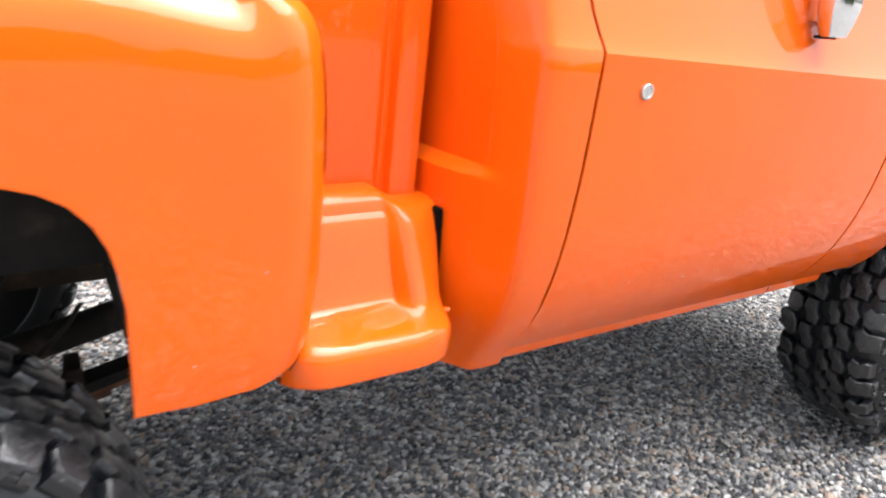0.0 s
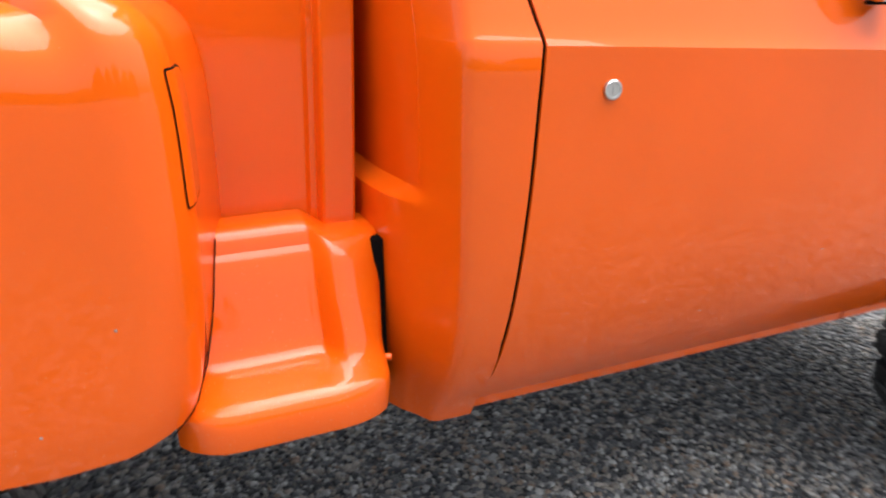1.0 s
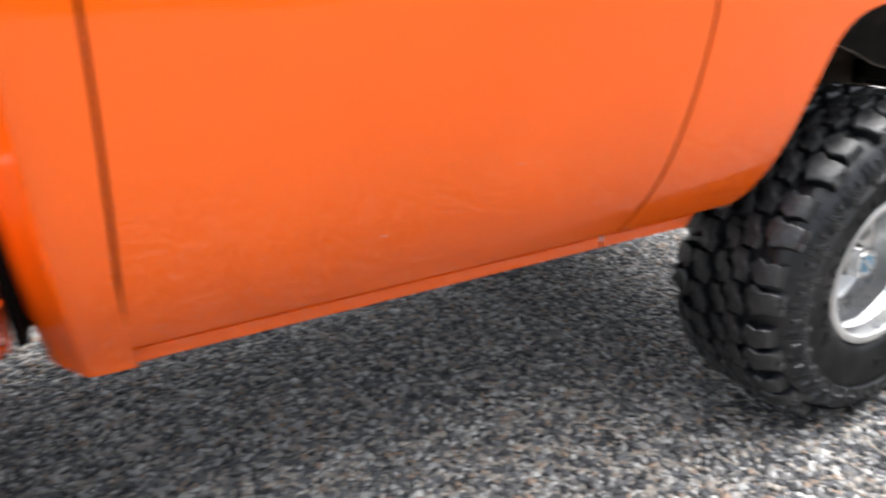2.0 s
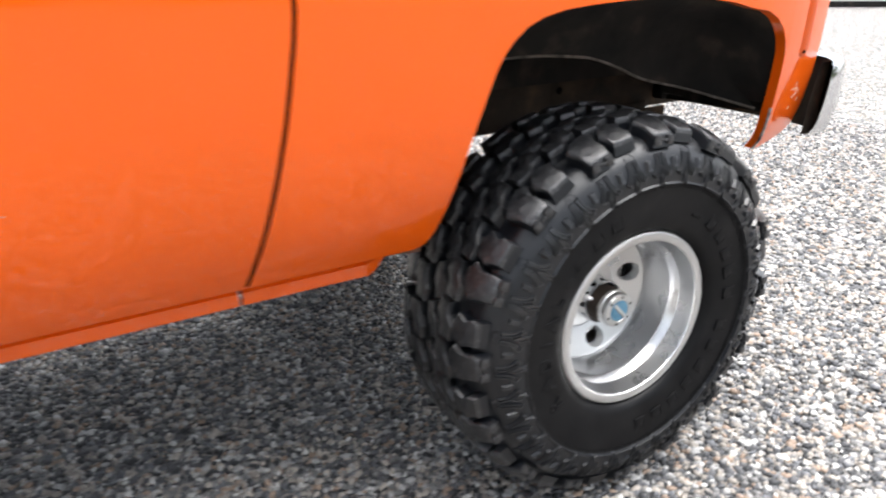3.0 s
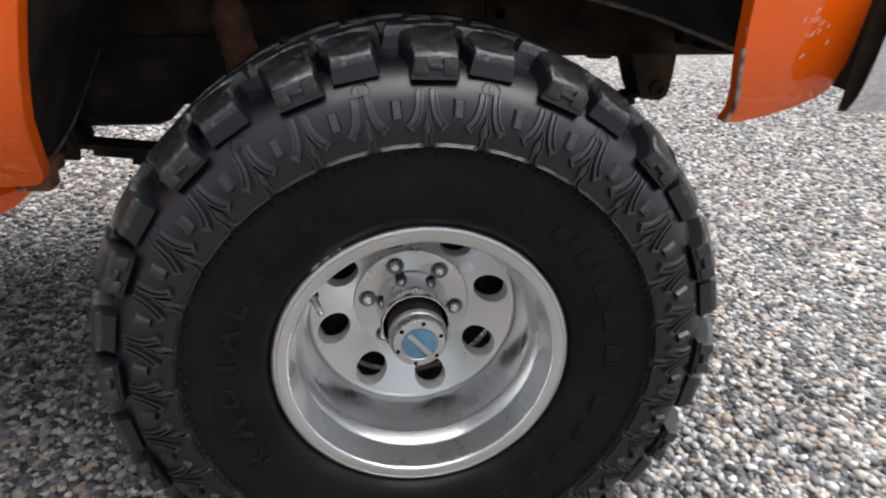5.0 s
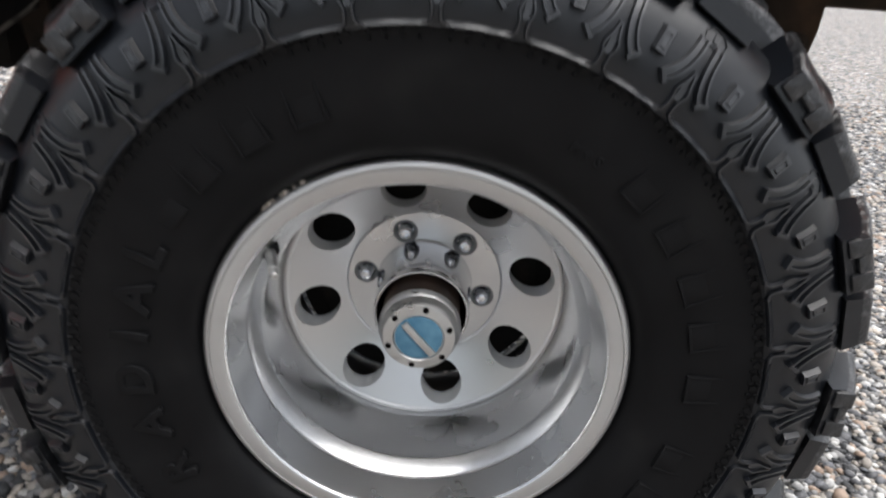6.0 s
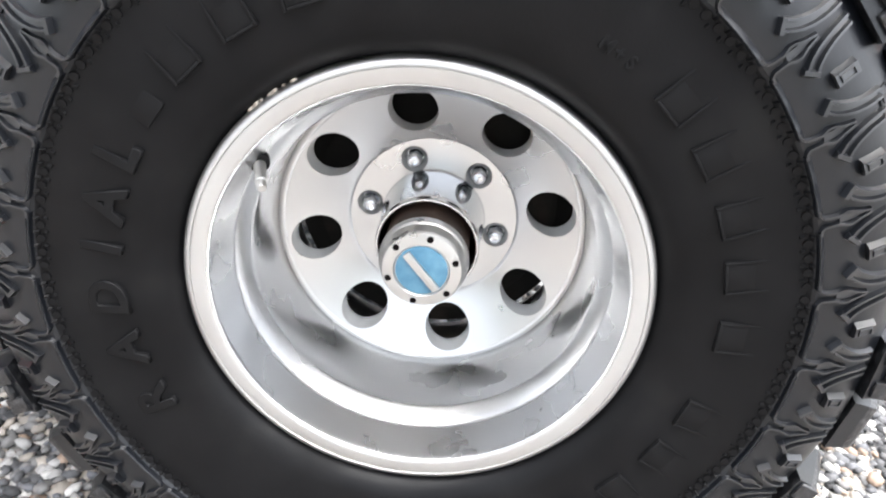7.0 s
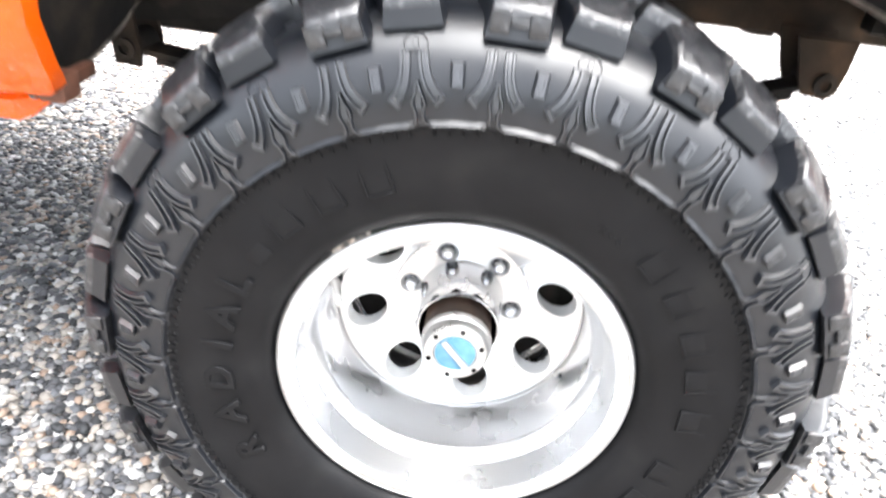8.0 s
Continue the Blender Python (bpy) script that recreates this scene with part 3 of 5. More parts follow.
def build_wheel(m):
    wheel = part("wheel", DRUM, UNDER, truck, "dark brake drum behind the rim")
    wheel.matrix_world = m

    def sub(name, me, mat, basis=Matrix(), label=""):
        ob = part(name, me, mat, wheel, label)
        ob.matrix_basis = basis
        return ob

    sub("tyre", TYRE, RUBBER, label="black wide mud tyre with a rounded sidewall")
    seat = Matrix.Translation((0, -0.007, 0))  # the rim sits a little outboard in the tyre
    sub("rim", RIM, ALLOY, seat, "polished deep-dish alloy rim")
    sub("rim_face", DISC, FACE, seat, "polished dished alloy face with eight round holes")
    sub("hub_sleeve", SLEEVE, CHROME, seat, "mirror-polished sleeve round the hub")
    sub("hole_backing", HOLE_BACKING, UNDER)
    sub("hub_body", HUB_BODY, HUB_BROWN, seat, "oily dark brown hub")
    sub("locking_hub", HUB_CAP, STEEL, seat, "machined steel locking hub")
    sub("hub_dial", DIAL, BLUE, seat, "faded blue hub dial")
    sub("dial_bar", DIAL_BAR, STEEL, seat)
    for k in range(6):
        sub("lug_nut", NUT, CHROME, seat @ at_angle(NUT_TURN + 60 * k, NUT_R, PAD_Y + 0.0115))
        a = radians(20 + 60 * k)
        sub("hub_bolt", BOLT, SEAM, seat @ Matrix.Translation((0.0350 * math.cos(a), 0, 0.0350 * math.sin(a))))
    valve_pose = seat @ at_angle(147, 0.1850, -0.110) @ Matrix.Rotation(radians(24), 4, "X")
    sub("valve_stem", VALVE, STEEL, valve_pose, "steel valve stem")
    sub("valve_base", VALVE_BASE, RUBBER, valve_pose, "black rubber valve base")
    for k in range(16):
        a = 88.4 + 22.5 * k
        sub("tread_lug", LUG_A, TREAD, at_angle(a))
        sub("tread_lug", LUG_B, TREAD, at_angle(a - 9.6))
        back = Matrix.Rotation(math.pi, 4, "Z")
        sub("tread_lug", LUG_A, TREAD, at_angle(a + 5.6) @ back)
        sub("tread_lug", LUG_B, TREAD, at_angle(a - 4.6) @ back)
        for j in (0, 1):
            sub("tread_lug", LUG_C, TREAD, at_angle(a + 2.0 + 11.25 * j))
            sub("tread_lug", LUG_C, TREAD, at_angle(a + 7.6 + 11.25 * j) @ back)
            sub("tread_lug", LUG_D, TREAD, at_angle(a + 4.5 + 11.25 * j))
    for k in range(32):
        a = PITCH * k
        sub("sidewall_block", BLOCK, RIDGE, at_angle(a + 5.5))
        sub("sidewall_rib", RIB, RIDGE, at_angle(a - 0.3))
        if k % 2:
            sub("sidewall_mark", HEX_MARK, SHOULDER, at_angle(a - 0.3))
            sub("mark_bar", MARK_BAR, SHOULDER, at_angle(a - 0.3))
        sub("ring_segment", SEGMENT, SHOULDER, at_angle(a + 5.33))
        sub("sidewall_stud", STUDS, RUBBER, at_angle(a + 5.5))
    sub("bead_line", BEAD_LINE, RUBBER)
    for ch, a in zip("RADIAL", (-151.4, -163.9, -175.3, 174.1, 165.0, 155.1)):
        sub("letter", LETTERS[ch], RUBBER, at_angle(a, 0.2795, side_y(0.28) + 0.0004))
    for a in (134.6, 123.0, 111.5, 47.8, 36.8, 25.2, 14.3, 2.0, -16.3, -27.6, -39.5, -51.0, -62.5, -74.0, -85.5):
        sub("letter_bar", BAR_LETTER, RUBBER, at_angle(a, 0.286, side_y(0.286)))
    sub("logo_bar", BAR_LOGO, RUBBER, at_angle(145.0, 0.280, side_y(0.275)))
    for ch, a in zip("M+S", (62.6, 60.2, 57.8)):
        sub("letter", LETTERS[ch], RUBBER, at_angle(a, 0.274, side_y(0.274)))
    for k, a in enumerate((121.5, 124.0, 126.3, 127.6, 130.2, 131.4, 133.5)):
        sub("dirt_fleck", FLECKS[k % 3], DUST_LIGHT, at_angle(a, 0.2178 + 0.0006 * (k % 3), -0.150), "")
    return wheel


DUST_LIGHT = material("dried_mud", (0.42, 0.36, 0.29), 0.9)
vary_colour(DUST_LIGHT, 200.0, [(0.35, (0.30, 0.25, 0.20)), (0.65, (0.55, 0.49, 0.42))])
FLECKS = [stones(np.zeros((1, 3)), np.array([s])) for s in (0.0042, 0.0030, 0.0052)]
LETTERS = {ch: letter_mesh(ch, 0.034 if ch in "RADIL" else 0.010) for ch in "RADILM+S"}
BAR_LETTER = joined(*[bar((x0, -0.0018, z0), (x1, 0.004, z1), 0.0006) for x0, x1, z0, z1 in ((-0.0155, -0.0128, -0.020, 0.020), (0.0128, 0.0155, -0.020, 0.020), (-0.0127, 0.0127, 0.0172, 0.0199), (-0.0127, 0.0127, -0.0199, -0.0172))],
                    bar((-0.0127, -0.0006, -0.0171), (0.0127, 0.004, 0.0171), 0.0004))
BAR_LOGO = bar((-0.013, -0.0012, -0.0150), (0.013, 0.003, 0.0150), 0.001)

front_wheel = build_wheel(Matrix.Translation((0, -0.005, HUB_Z)))
for m in (Matrix.Translation((-3.0, -0.005, HUB_Z)) @ Matrix.Rotation(radians(17), 4, "Y"),
          Matrix.Translation((0, 2 * CENTRE + 0.005, HUB_Z)) @ Matrix.Rotation(math.pi, 4, "Z"),
          Matrix.Translation((-3.0, 2 * CENTRE + 0.005, HUB_Z)) @ Matrix.Rotation(math.pi, 4, "Z") @ Matrix.Rotation(radians(40), 4, "Y")):
    copy_thing(front_wheel, m)

# ---- body panels ----
CREASE = 1.338
below = smooth_curve([(0.69, -0.028), (0.722, -0.053), (0.775, -0.094), (0.85, -0.134), (0.95, -0.159), (1.05, -0.170), (1.18, -0.175), (CREASE, -0.176)])
above = smooth_curve([(CREASE, -0.176), (1.352, -0.168), (1.40, -0.149), (1.50, -0.117), (1.62, -0.092)])


def side(x, z):
    """The body's outer face, y."""
    y = below(z) if z <= CREASE else above(z)
    return y + (0.056 * ((x - 0.1) / 0.42) ** 2 if x > 0.1 else 0.0)


def warp(x, z, foot=1.0):
    """The crease falls towards the front: heights follow it, but not the sill, the arch or the belt."""
    drop = 0.006 - 0.0445 * (min(max(x, -1.95), -0.78) + 1.8)
    foot = max(foot, 1.0)
    if z <= CREASE:
        return z + drop * max(0.0, (z - foot) / (CREASE - foot))
    return z + drop * min(1.0, (1.62 - z) / 0.20)


def levels(z0, n=15, top=1.62):
    zs = [z0 + (CREASE - z0) * (k / (n - 1)) for k in range(n)]
    return zs + [z for z in (1.345, 1.352, 1.37, 1.40, 1.45, 1.50, 1.56, 1.62) if z <= top]


front_gap = smooth_curve([(0.66, -0.856), (0.716, -0.846), (0.778, -0.834), (0.893, -0.806), (1.013, -0.778), (1.131, -0.758), (1.205, -0.748), (1.338, -0.746), (1.40, -0.770), (1.62, -0.79)])
rear_gap = smooth_curve([(0.66, -1.838), (0.775, -1.834), (0.966, -1.818), (1.147, -1.803), (1.265, -1.796), (1.338, -1.792), (1.40, -1.806), (1.62, -1.83)])
GAP, REAR = 0.0045, 0.0036

# doors
cols = []
for k in range(25):
    u = k / 24
    cols.append([(0, 0, z, u) for z in levels(0.724)])
door_cols = [[(x, side(-1.2, z), warp(x, z)) for _, _, z, u in c for x in [rear_gap(z) + REAR + (front_gap(z) - rear_gap(z) - GAP - REAR) * u]] for c in cols]
DOOR = sheet(door_cols, (0, 0.008, 0))
door = part("door", DOOR, ORANGE, truck, "orange door with a sharp body crease")
part("door", mirrored(DOOR), ORANGE, truck)
LOCK = joined(lathe([(0.004, 0.0145), (-0.005, 0.0145), (-0.0065, 0.0130), (-0.0065, 0.0105)], 32, 30), lathe([(-0.0065, 0.0105), (-0.0045, 0.0100), (-0.0045, 0.0001)], 32, 30), bar((-0.0012, -0.0056, -0.006), (0.0012, -0.004, 0.006), 0.0003))
lock = part("door_lock", LOCK, STEEL, door, "chrome door lock cylinder")
lock.matrix_basis = Matrix.Translation((-1.679, side(-1.679, 1.279), 1.279))
for k, (x, z) in enumerate(((-1.16, 0.95), (-1.42, 0.86))):
    part("paint_chip", bar((x - 0.0018, side(x, z) - 0.0006, z - 0.0012), (x + 0.0018, side(x, z) + 0.001, z + 0.0012), 0.0003), BARE, door)

# chrome door mirror with its arms
MX, MY = -1.150, -0.182
mirror_cols = []
for k in range(13):
    u = k / 12
    z = 1.392 + 0.25 * u
    taper = 0.62 + 0.38 * min(1, u / 0.25) ** 0.6
    mirror_cols.append([(MX + 0.048 * taper * math.copysign(abs(math.cos(a)) ** 0.45, math.cos(a)), MY + 0.030 * taper * math.copysign(abs(math.sin(a)) ** 0.6, math.sin(a)), z) for a in np.linspace(0, 2 * math.pi, 25)])
mirror_head = sheet(mirror_cols, None, 30)
cap = solid([p for p in mirror_cols[0][:-1]] + [p for p in mirror_cols[-1][:-1]], [tuple(range(24)), tuple(range(24, 48))])
door_mirror = part("door_mirror", joined(mirror_head, cap, bar((MX - 0.03, -0.16, 1.42), (MX + 0.03, -0.13, 1.60), 0.006)), CHROME, truck, "chrome door mirror housing")
part("mirror_gasket", bar((MX - 0.030, -0.180, 1.387), (MX + 0.026, -0.156, 1.394), 0.003), SEAM, door_mirror)

# front fenders
ARCH = [(-0.522, 0.7275), (-0.507, 0.730), (-0.497, 0.738), (-0.490, 0.756), (-0.486, 0.776), (-0.476, 0.83), (-0.461, 0.89), (-0.441, 0.962), (-0.428, 1.0), (-0.411, 1.045), (-0.398, 1.075), (-0.383, 1.10), (-0.364, 1.122), (-0.338, 1.142),
        (-0.305, 1.156), (-0.26, 1.166), (-0.20, 1.172), (-0.10, 1.177), (0.0, 1.178), (0.10, 1.172), (0.18, 1.162), (0.25, 1.147), (0.31, 1.139), (0.355, 1.122), (0.387, 1.100), (0.410, 1.072), (0.422, 1.04),
        (0.426, 1.0), (0.4300, 0.95), (0.435, 0.91), (0.442, 0.88), (0.451, 0.85), (0.459, 0.82), (0.463, 0.797)]


def hook(x, z):
    """The fender's lower tip curls rearwards."""
    return x - 0.008 * (max(0.0, 0.826 - z) / 0.03) ** 2 * max(0.0, 1 - abs(x - 0.46) / 0.11)


fender_cols = []
for k in range(9):
    x0 = -0.846 + GAP + (0.846 - GAP - 0.54) * k / 8
    w = 1 - k / 8
    bottom = 0.724 + 0.003 * k / 8
    fender_cols.append([(x0 + (front_gap(z) + 0.846) * w, side(x0, z), warp(x0, z)) for z in levels(bottom)])
for x, z0 in ARCH + [(0.49, 0.796), (0.53, 0.803), (0.575, 0.814), (0.61, 0.826), (0.63, 0.84), (0.64, 0.88)]:
    fender_cols.append([(hook(x, z), side(x, z), warp(x, z, z0)) for z in levels(z0)])
FENDER = sheet(fender_cols, (0, 0.026, 0))
front_fender = part("front_fender", FENDER, ORANGE, truck, "orange front fender with an open wheel arch")
part("front_fender", mirrored(FENDER), ORANGE, truck)
# chipped lower lip of the arch
lip = []
for x, z in ARCH[-5:]:
    hx = hook(x, z)
    lip.append([(hx + 0.0015, side(x, z) - 0.0010, z - 0.0004), (hx - 0.0005, side(x, z) + 0.004, z - 0.0004), (hx - 0.0026, side(x, z) + 0.004, z - 0.001), (hx - 0.0026, side(x, z) - 0.0004, z - 0.001)])
part("arch_lip", sheet([c + [c[0]] for c in lip], None, 30), BARE, front_fender, "chipped grey arch lip")
# side marker lamp
marker = []
for u in (-1.0, -0.99, -0.97, -0.94, -0.90, -0.85, -0.8, -0.4, 0.0, 0.4, 0.8, 0.85, 0.90, 0.94, 0.97, 0.99, 1.0):
    z = 1.119 + 0.096 * u
    over = max(0.0, (abs(u) - 0.82) / 0.18)
    half = 0.0195 * (1 - over * over) ** 0.5 if over < 1 else 0.001
    marker.append([(0.5145 + half * f, side(0.5145, z) - h * (1 - over ** 3), z) for f, h in ((-1.0, -0.004), (-0.93, 0.003), (-0.5, 0.005), (0.0, 0.0058), (0.5, 0.005), (0.93, 0.003), (1.0, -0.004))])
side_marker = part("side_marker_lamp", sheet(marker, None, 50), AMBER, truck, "amber side marker lens")
part("marker_screw", bar((0.511, side(0.514, 1.036) - 0.0085, 1.033), (0.518, side(0.514, 1.036) - 0.004, 1.040), 0.001), SEAM, side_marker)
rng2 = random.Random(4)
for k in range(16):  # whitish scratches and stone chips
    x, z = 0.552 + rng2.gauss(0, 0.016), 0.925 + rng2.gauss(0, 0.015)
    w, h, lean = rng2.uniform(0.0003, 0.0008), rng2.uniform(0.0006, 0.0045), rng2.uniform(0.2, 0.9)
    v, f = box_data((-w, side(x, z) - 0.0006, -h), (w, side(x, z) + 0.001, h))
    part("paint_chip", solid([(x + px + lean * pz, py, z + pz) for px, py, pz in v], f), CHIP, front_fender)


# rocker flange, split at a notch
def flange(x0, x1, dz=0.0):
    prof = [(0.03, 0.667), (0.0, 0.667 + dz), (-0.0035, 0.670 + dz), (-0.0035, 0.694), (0.004, 0.700), (0.006, 0.705), (-0.004, 0.712), (-0.034, 0.716), (-0.034, 0.720), (0.03, 0.722)]
    n = max(2, int((x1 - x0) / 0.12) + 1)
    return sheet([[(x0 + (x1 - x0) * k / n, y, z) for y, z in prof] for k in range(n + 1)], None, 25)


ROCKERS = [flange(-1.875, -0.850), flange(-0.843, -0.595), flange(-1.905, -1.875, 0.004)]
rear_tip = sheet([[(-0.595 + 0.07 * u, y + 0.02 * u, z + (0.728 - z) * u ** 1.6) for y, z in ((0.03, 0.667), (-0.0035, 0.667), (-0.0035, 0.694), (0.004, 0.705), (-0.034, 0.716), (-0.034, 0.724))] for u in (0, 0.3, 0.6, 0.85, 1.0)], None, 30)
for me in ROCKERS + [rear_tip]:
    part("rocker_panel", me, ORANGE, truck, "orange rocker flange along the sill")
    part("rocker_panel", mirrored(me), ORANGE, truck)


# cab corner: side, round rear corner, rear wall with a ledge
def corner(u, z):
    plan = CORNER[u]
    x, y = plan
    tuck = side(-1.85, z) + 0.176
    low = min(1.0, max(0.0, (1.125 - z) / 0.02))
    inner = min(1.0, max(0.0, (y + 0.10) / 0.09))
    x -= 0.029 * low * inner
    y += tuck * max(0.0, 1 - (y + 0.176) / 0.36)
    if z < 0.85:
        x += 0.010 * ((0.85 - z) / 0.18) ** 2 * inner
    return (x, y, z)


CORNER = [(-1.8, -0.176), (-1.83, -0.176), (-1.87, -0.1755), (-1.893, -0.1735), (-1.902, -0.169), (-1.909, -0.160), (-1.9145, -0.146), (-1.9235, -0.118), (-1.9335, -0.086), (-1.9375, -0.07), (-1.942, -0.015), (-1.947, 0.02), (-1.952, 0.06), (-1.956, 0.11), (-1.958, 0.2), (-1.96, 0.45), (-1.96, CENTRE)]
corner_cols = []
for u in range(len(CORNER)):
    zs = sorted(set([0.674 + (1.10 - 0.674) * k / 10 for k in range(11)] + [1.105, 1.11, 1.118, 1.125, 1.13, 1.15, 1.2, 1.26, 1.3, CREASE, 1.345, 1.352, 1.37, 1.40, 1.45, 1.50, 1.56, 1.62]))
    if u == 0:
        corner_cols.append([(rear_gap(z) - REAR, side(-1.8, z), warp(-1.8, z)) for z in zs])
    else:
        corner_cols.append([(x, y, warp(x, z)) for z in zs for x, y, _ in [corner(u, z)]])
CAB = sheet(corner_cols, None, 24)
part("cab_seam", tube([corner(9, z) for z in np.linspace(1.14, 1.60, 12)], 0.0011, 6), ORANGE, truck)
gap_wall = sheet([[(rear_gap(z) - REAR, side(-1.8, z) + d, warp(-1.8, z)) for z in levels(0.69)] for d in (0, 0.008)], None)
cab_corner = part("cab_corner", joined(CAB, gap_wall), ORANGE, truck, "orange rear corner of the cab")
part("cab_corner", mirrored(cab_corner.data), ORANGE, truck)

# black strips that fill the door gaps a little below the paint
for gap_line, half in ((front_gap, GAP), (rear_gap, REAR)):
    gap_strip = sheet([[(gap_line(z) + dx, side(-1.2, z) + dy, warp(gap_line(z), z)) for z in levels(0.726)] for dx, dy in ((-half + 0.0002, 0.005), (-half + 0.0006, 0.0074), (half - 0.0006, 0.0074), (half - 0.0002, 0.005))], None)
    part("door_gap_strip", gap_strip, SEAM, truck, "black strip recessed in the door gap")

# floor, firewall and a black backing standing in for shade in the door gaps
part("gap_backing", joined(bar((-1.84, 0.004, 0.70), (-0.62, 0.03, 0.80), 0.004), sheet([[(x, side(-1.2, z) + 0.010, warp(x, z)) for z in levels(0.73)] for x in np.linspace(-1.86, -0.60, 8)], None)), SEAM, truck, "black sill and backing for the shade in the door gaps")
part("floor_pan", bar((-1.90, 0.06, 0.735), (-0.62, 1.58, 0.79), 0.01), UNDER, truck, "black cab floor pan")
part("firewall", bar((-0.98, 0.06, 0.76), (-0.66, 1.58, 1.5), 0.02), UNDER, truck, "black footwell and firewall")

# upper cab, hood, nose
belt, roof = [(-1.955, 0.0), (-0.72, 0.0), (-0.72, 1.64), (-1.955, 1.64)], [(-1.86, 0.15), (-1.08, 0.15), (-1.08, 1.49), (-1.86, 1.49)]
post_meshes = []
for (bx, by), (rx, ry) in zip(belt, roof):
    sx = 0.09 if bx < -1 else -0.07
    sy = 0.07 if by < 1 else -0.07
    v = [(bx, by, 1.60), (bx + sx, by, 1.60), (bx + sx, by + sy, 1.60), (bx, by + sy, 1.60), (rx, ry, 2.08), (rx + sx, ry, 2.08), (rx + sx, ry + sy, 2.08), (rx, ry + sy, 2.08)]
    post_meshes.append(solid(v, [(0, 1, 2, 3), (4, 5, 6, 7), (0, 1, 5, 4), (1, 2, 6, 5), (2, 3, 7, 6), (3, 0, 4, 7)]))
part("cab_frame", joined(*post_meshes), ORANGE, truck)
part("roof", bar((-1.89, 0.12, 2.06), (-1.05, 1.52, 2.13), 0.03), ORANGE, truck, "orange cab roof")
part("belt_panel", bar((-1.94, -0.10, 1.58), (-0.74, 1.74, 1.622), 0.008), ORANGE, truck)
for name, a, b, c, d in (("side_window", (-1.86, 0.02, 1.62), (-0.80, 0.02, 1.62), (-1.12, 0.16, 2.06), (-1.78, 0.16, 2.06)), ("side_window", (-1.86, 1.62, 1.62), (-0.80, 1.62, 1.62), (-1.12, 1.48, 2.06), (-1.78, 1.48, 2.06)),
                         ("windscreen", (-0.74, 0.07, 1.62), (-0.74, 1.57, 1.62), (-1.09, 1.43, 2.06), (-1.09, 0.21, 2.06)), ("rear_window", (-1.94, 0.09, 1.62), (-1.94, 1.55, 1.62), (-1.85, 1.41, 2.06), (-1.85, 0.23, 2.06))):
    pane = [Vector(p) for p in (a, b, c, d)]
    nrm = (pane[1] - pane[0]).cross(pane[3] - pane[0]).normalized() * 0.005
    part(name, solid(pane + [p + nrm for p in pane], [(0, 1, 2, 3), (4, 5, 6, 7), (0, 1, 5, 4), (1, 2, 6, 5), (2, 3, 7, 6), (3, 0, 4, 7)]), GLASS, truck, "clear window glass")
hood_cols = []
for k in range(13):
    u = k / 12
    y = -0.105 + (1.85) * u
    hood_cols.append([(x, min(max(y, side(x, 1.60) + 0.005), 2 * CENTRE - side(x, 1.60) - 0.005), 1.62 - 0.05 * ((x + 0.7) / 1.36) ** 2 + 0.03 * math.sin(math.pi * u)) for x in (-0.74, -0.5, -0.2, 0.1, 0.35, 0.55, 0.66)])
part("hood", sheet(hood_cols, (0, 0, -0.03)), ORANGE, truck, "orange hood")
grille = part("grille", bar((0.60, 0.02, 0.86), (0.665, 1.62, 1.57), 0.01), UNDER, truck, "black grille")
for k in range(5):
    part("grille_bar", bar((0.66, 0.33, 1.16 + 0.07 * k), (0.682, 1.31, 1.185 + 0.07 * k), 0.005), CHROME, grille)
for y in (0.17, 1.47):
    lamp = part("headlight", lathe([(0.0, 0.0001), (-0.02, 0.05), (-0.012, 0.085), (0.01, 0.09)], 32, 30), GLASS, truck, "round headlight")
    lamp.matrix_basis = Matrix.Translation((0.672, y, 1.30)) @ Matrix.Rotation(radians(90), 4, "Z")

# chrome front bumper, wrapped round the corners
plan = [(0.612, -0.118), (0.645, -0.120), (0.68, -0.116), (0.712, -0.102), (0.74, -0.074), (0.762, -0.035), (0.778, 0.02), (0.79, 0.12), (0.80, 0.4), (0.805, CENTRE)]
plan = plan + [(x, 2 * CENTRE - y) for x, y in plan[-2::-1]]
bumper_cols, back_cols = [], []
for i, (x, y) in enumerate(plan):
    d = Vector(plan[min(i + 1, len(plan) - 1)]) - Vector(plan[max(i - 1, 0)])
    nx, ny = d.y / d.length, -d.x / d.length
    lean = {0: 0.024, 1: 0.015, 2: 0.007}.get(min(i, len(plan) - 1 - i), 0.0)
    sec = [(-0.030, 1.003), (-0.012, 1.010), (0.0, 1.006), (0.007, 0.992), (0.009, 0.95), (0.008, 0.90), (0.004, 0.865), (-0.004, 0.838), (-0.016, 0.820), (-0.034, 0.812)]
    def slant(z):
        """The end is cut back: it leans forwards at the top and curls at the foot."""
        return lean * (0.45 + 0.75 * (z - 0.88) / 0.13 if z > 0.88 else 0.45 + 0.25 * (z - 0.88) / 0.07)

    bumper_cols.append([(x + nx * o + slant(z), y + ny * o, z) for o, z in sec] + [(x + nx * (o - 0.003) + slant(z), y + ny * (o - 0.003), z) for o, z in sec[::-1]])
    back_cols.append([(x - nx * o + slant(z), y - ny * o, z) for o, z in ((0.026, 1.000), (0.030, 0.96), (0.034, 0.90), (0.034, 0.85), (0.036, 0.815))])
bumper = part("front_bumper", sheet([c + [c[0]] for c in bumper_cols], None, 30), CHROME, truck, "scuffed chrome front bumper")
part("bumper_back", sheet(back_cols, None, 60), FRAME, bumper, "dark dirty back of the bumper")
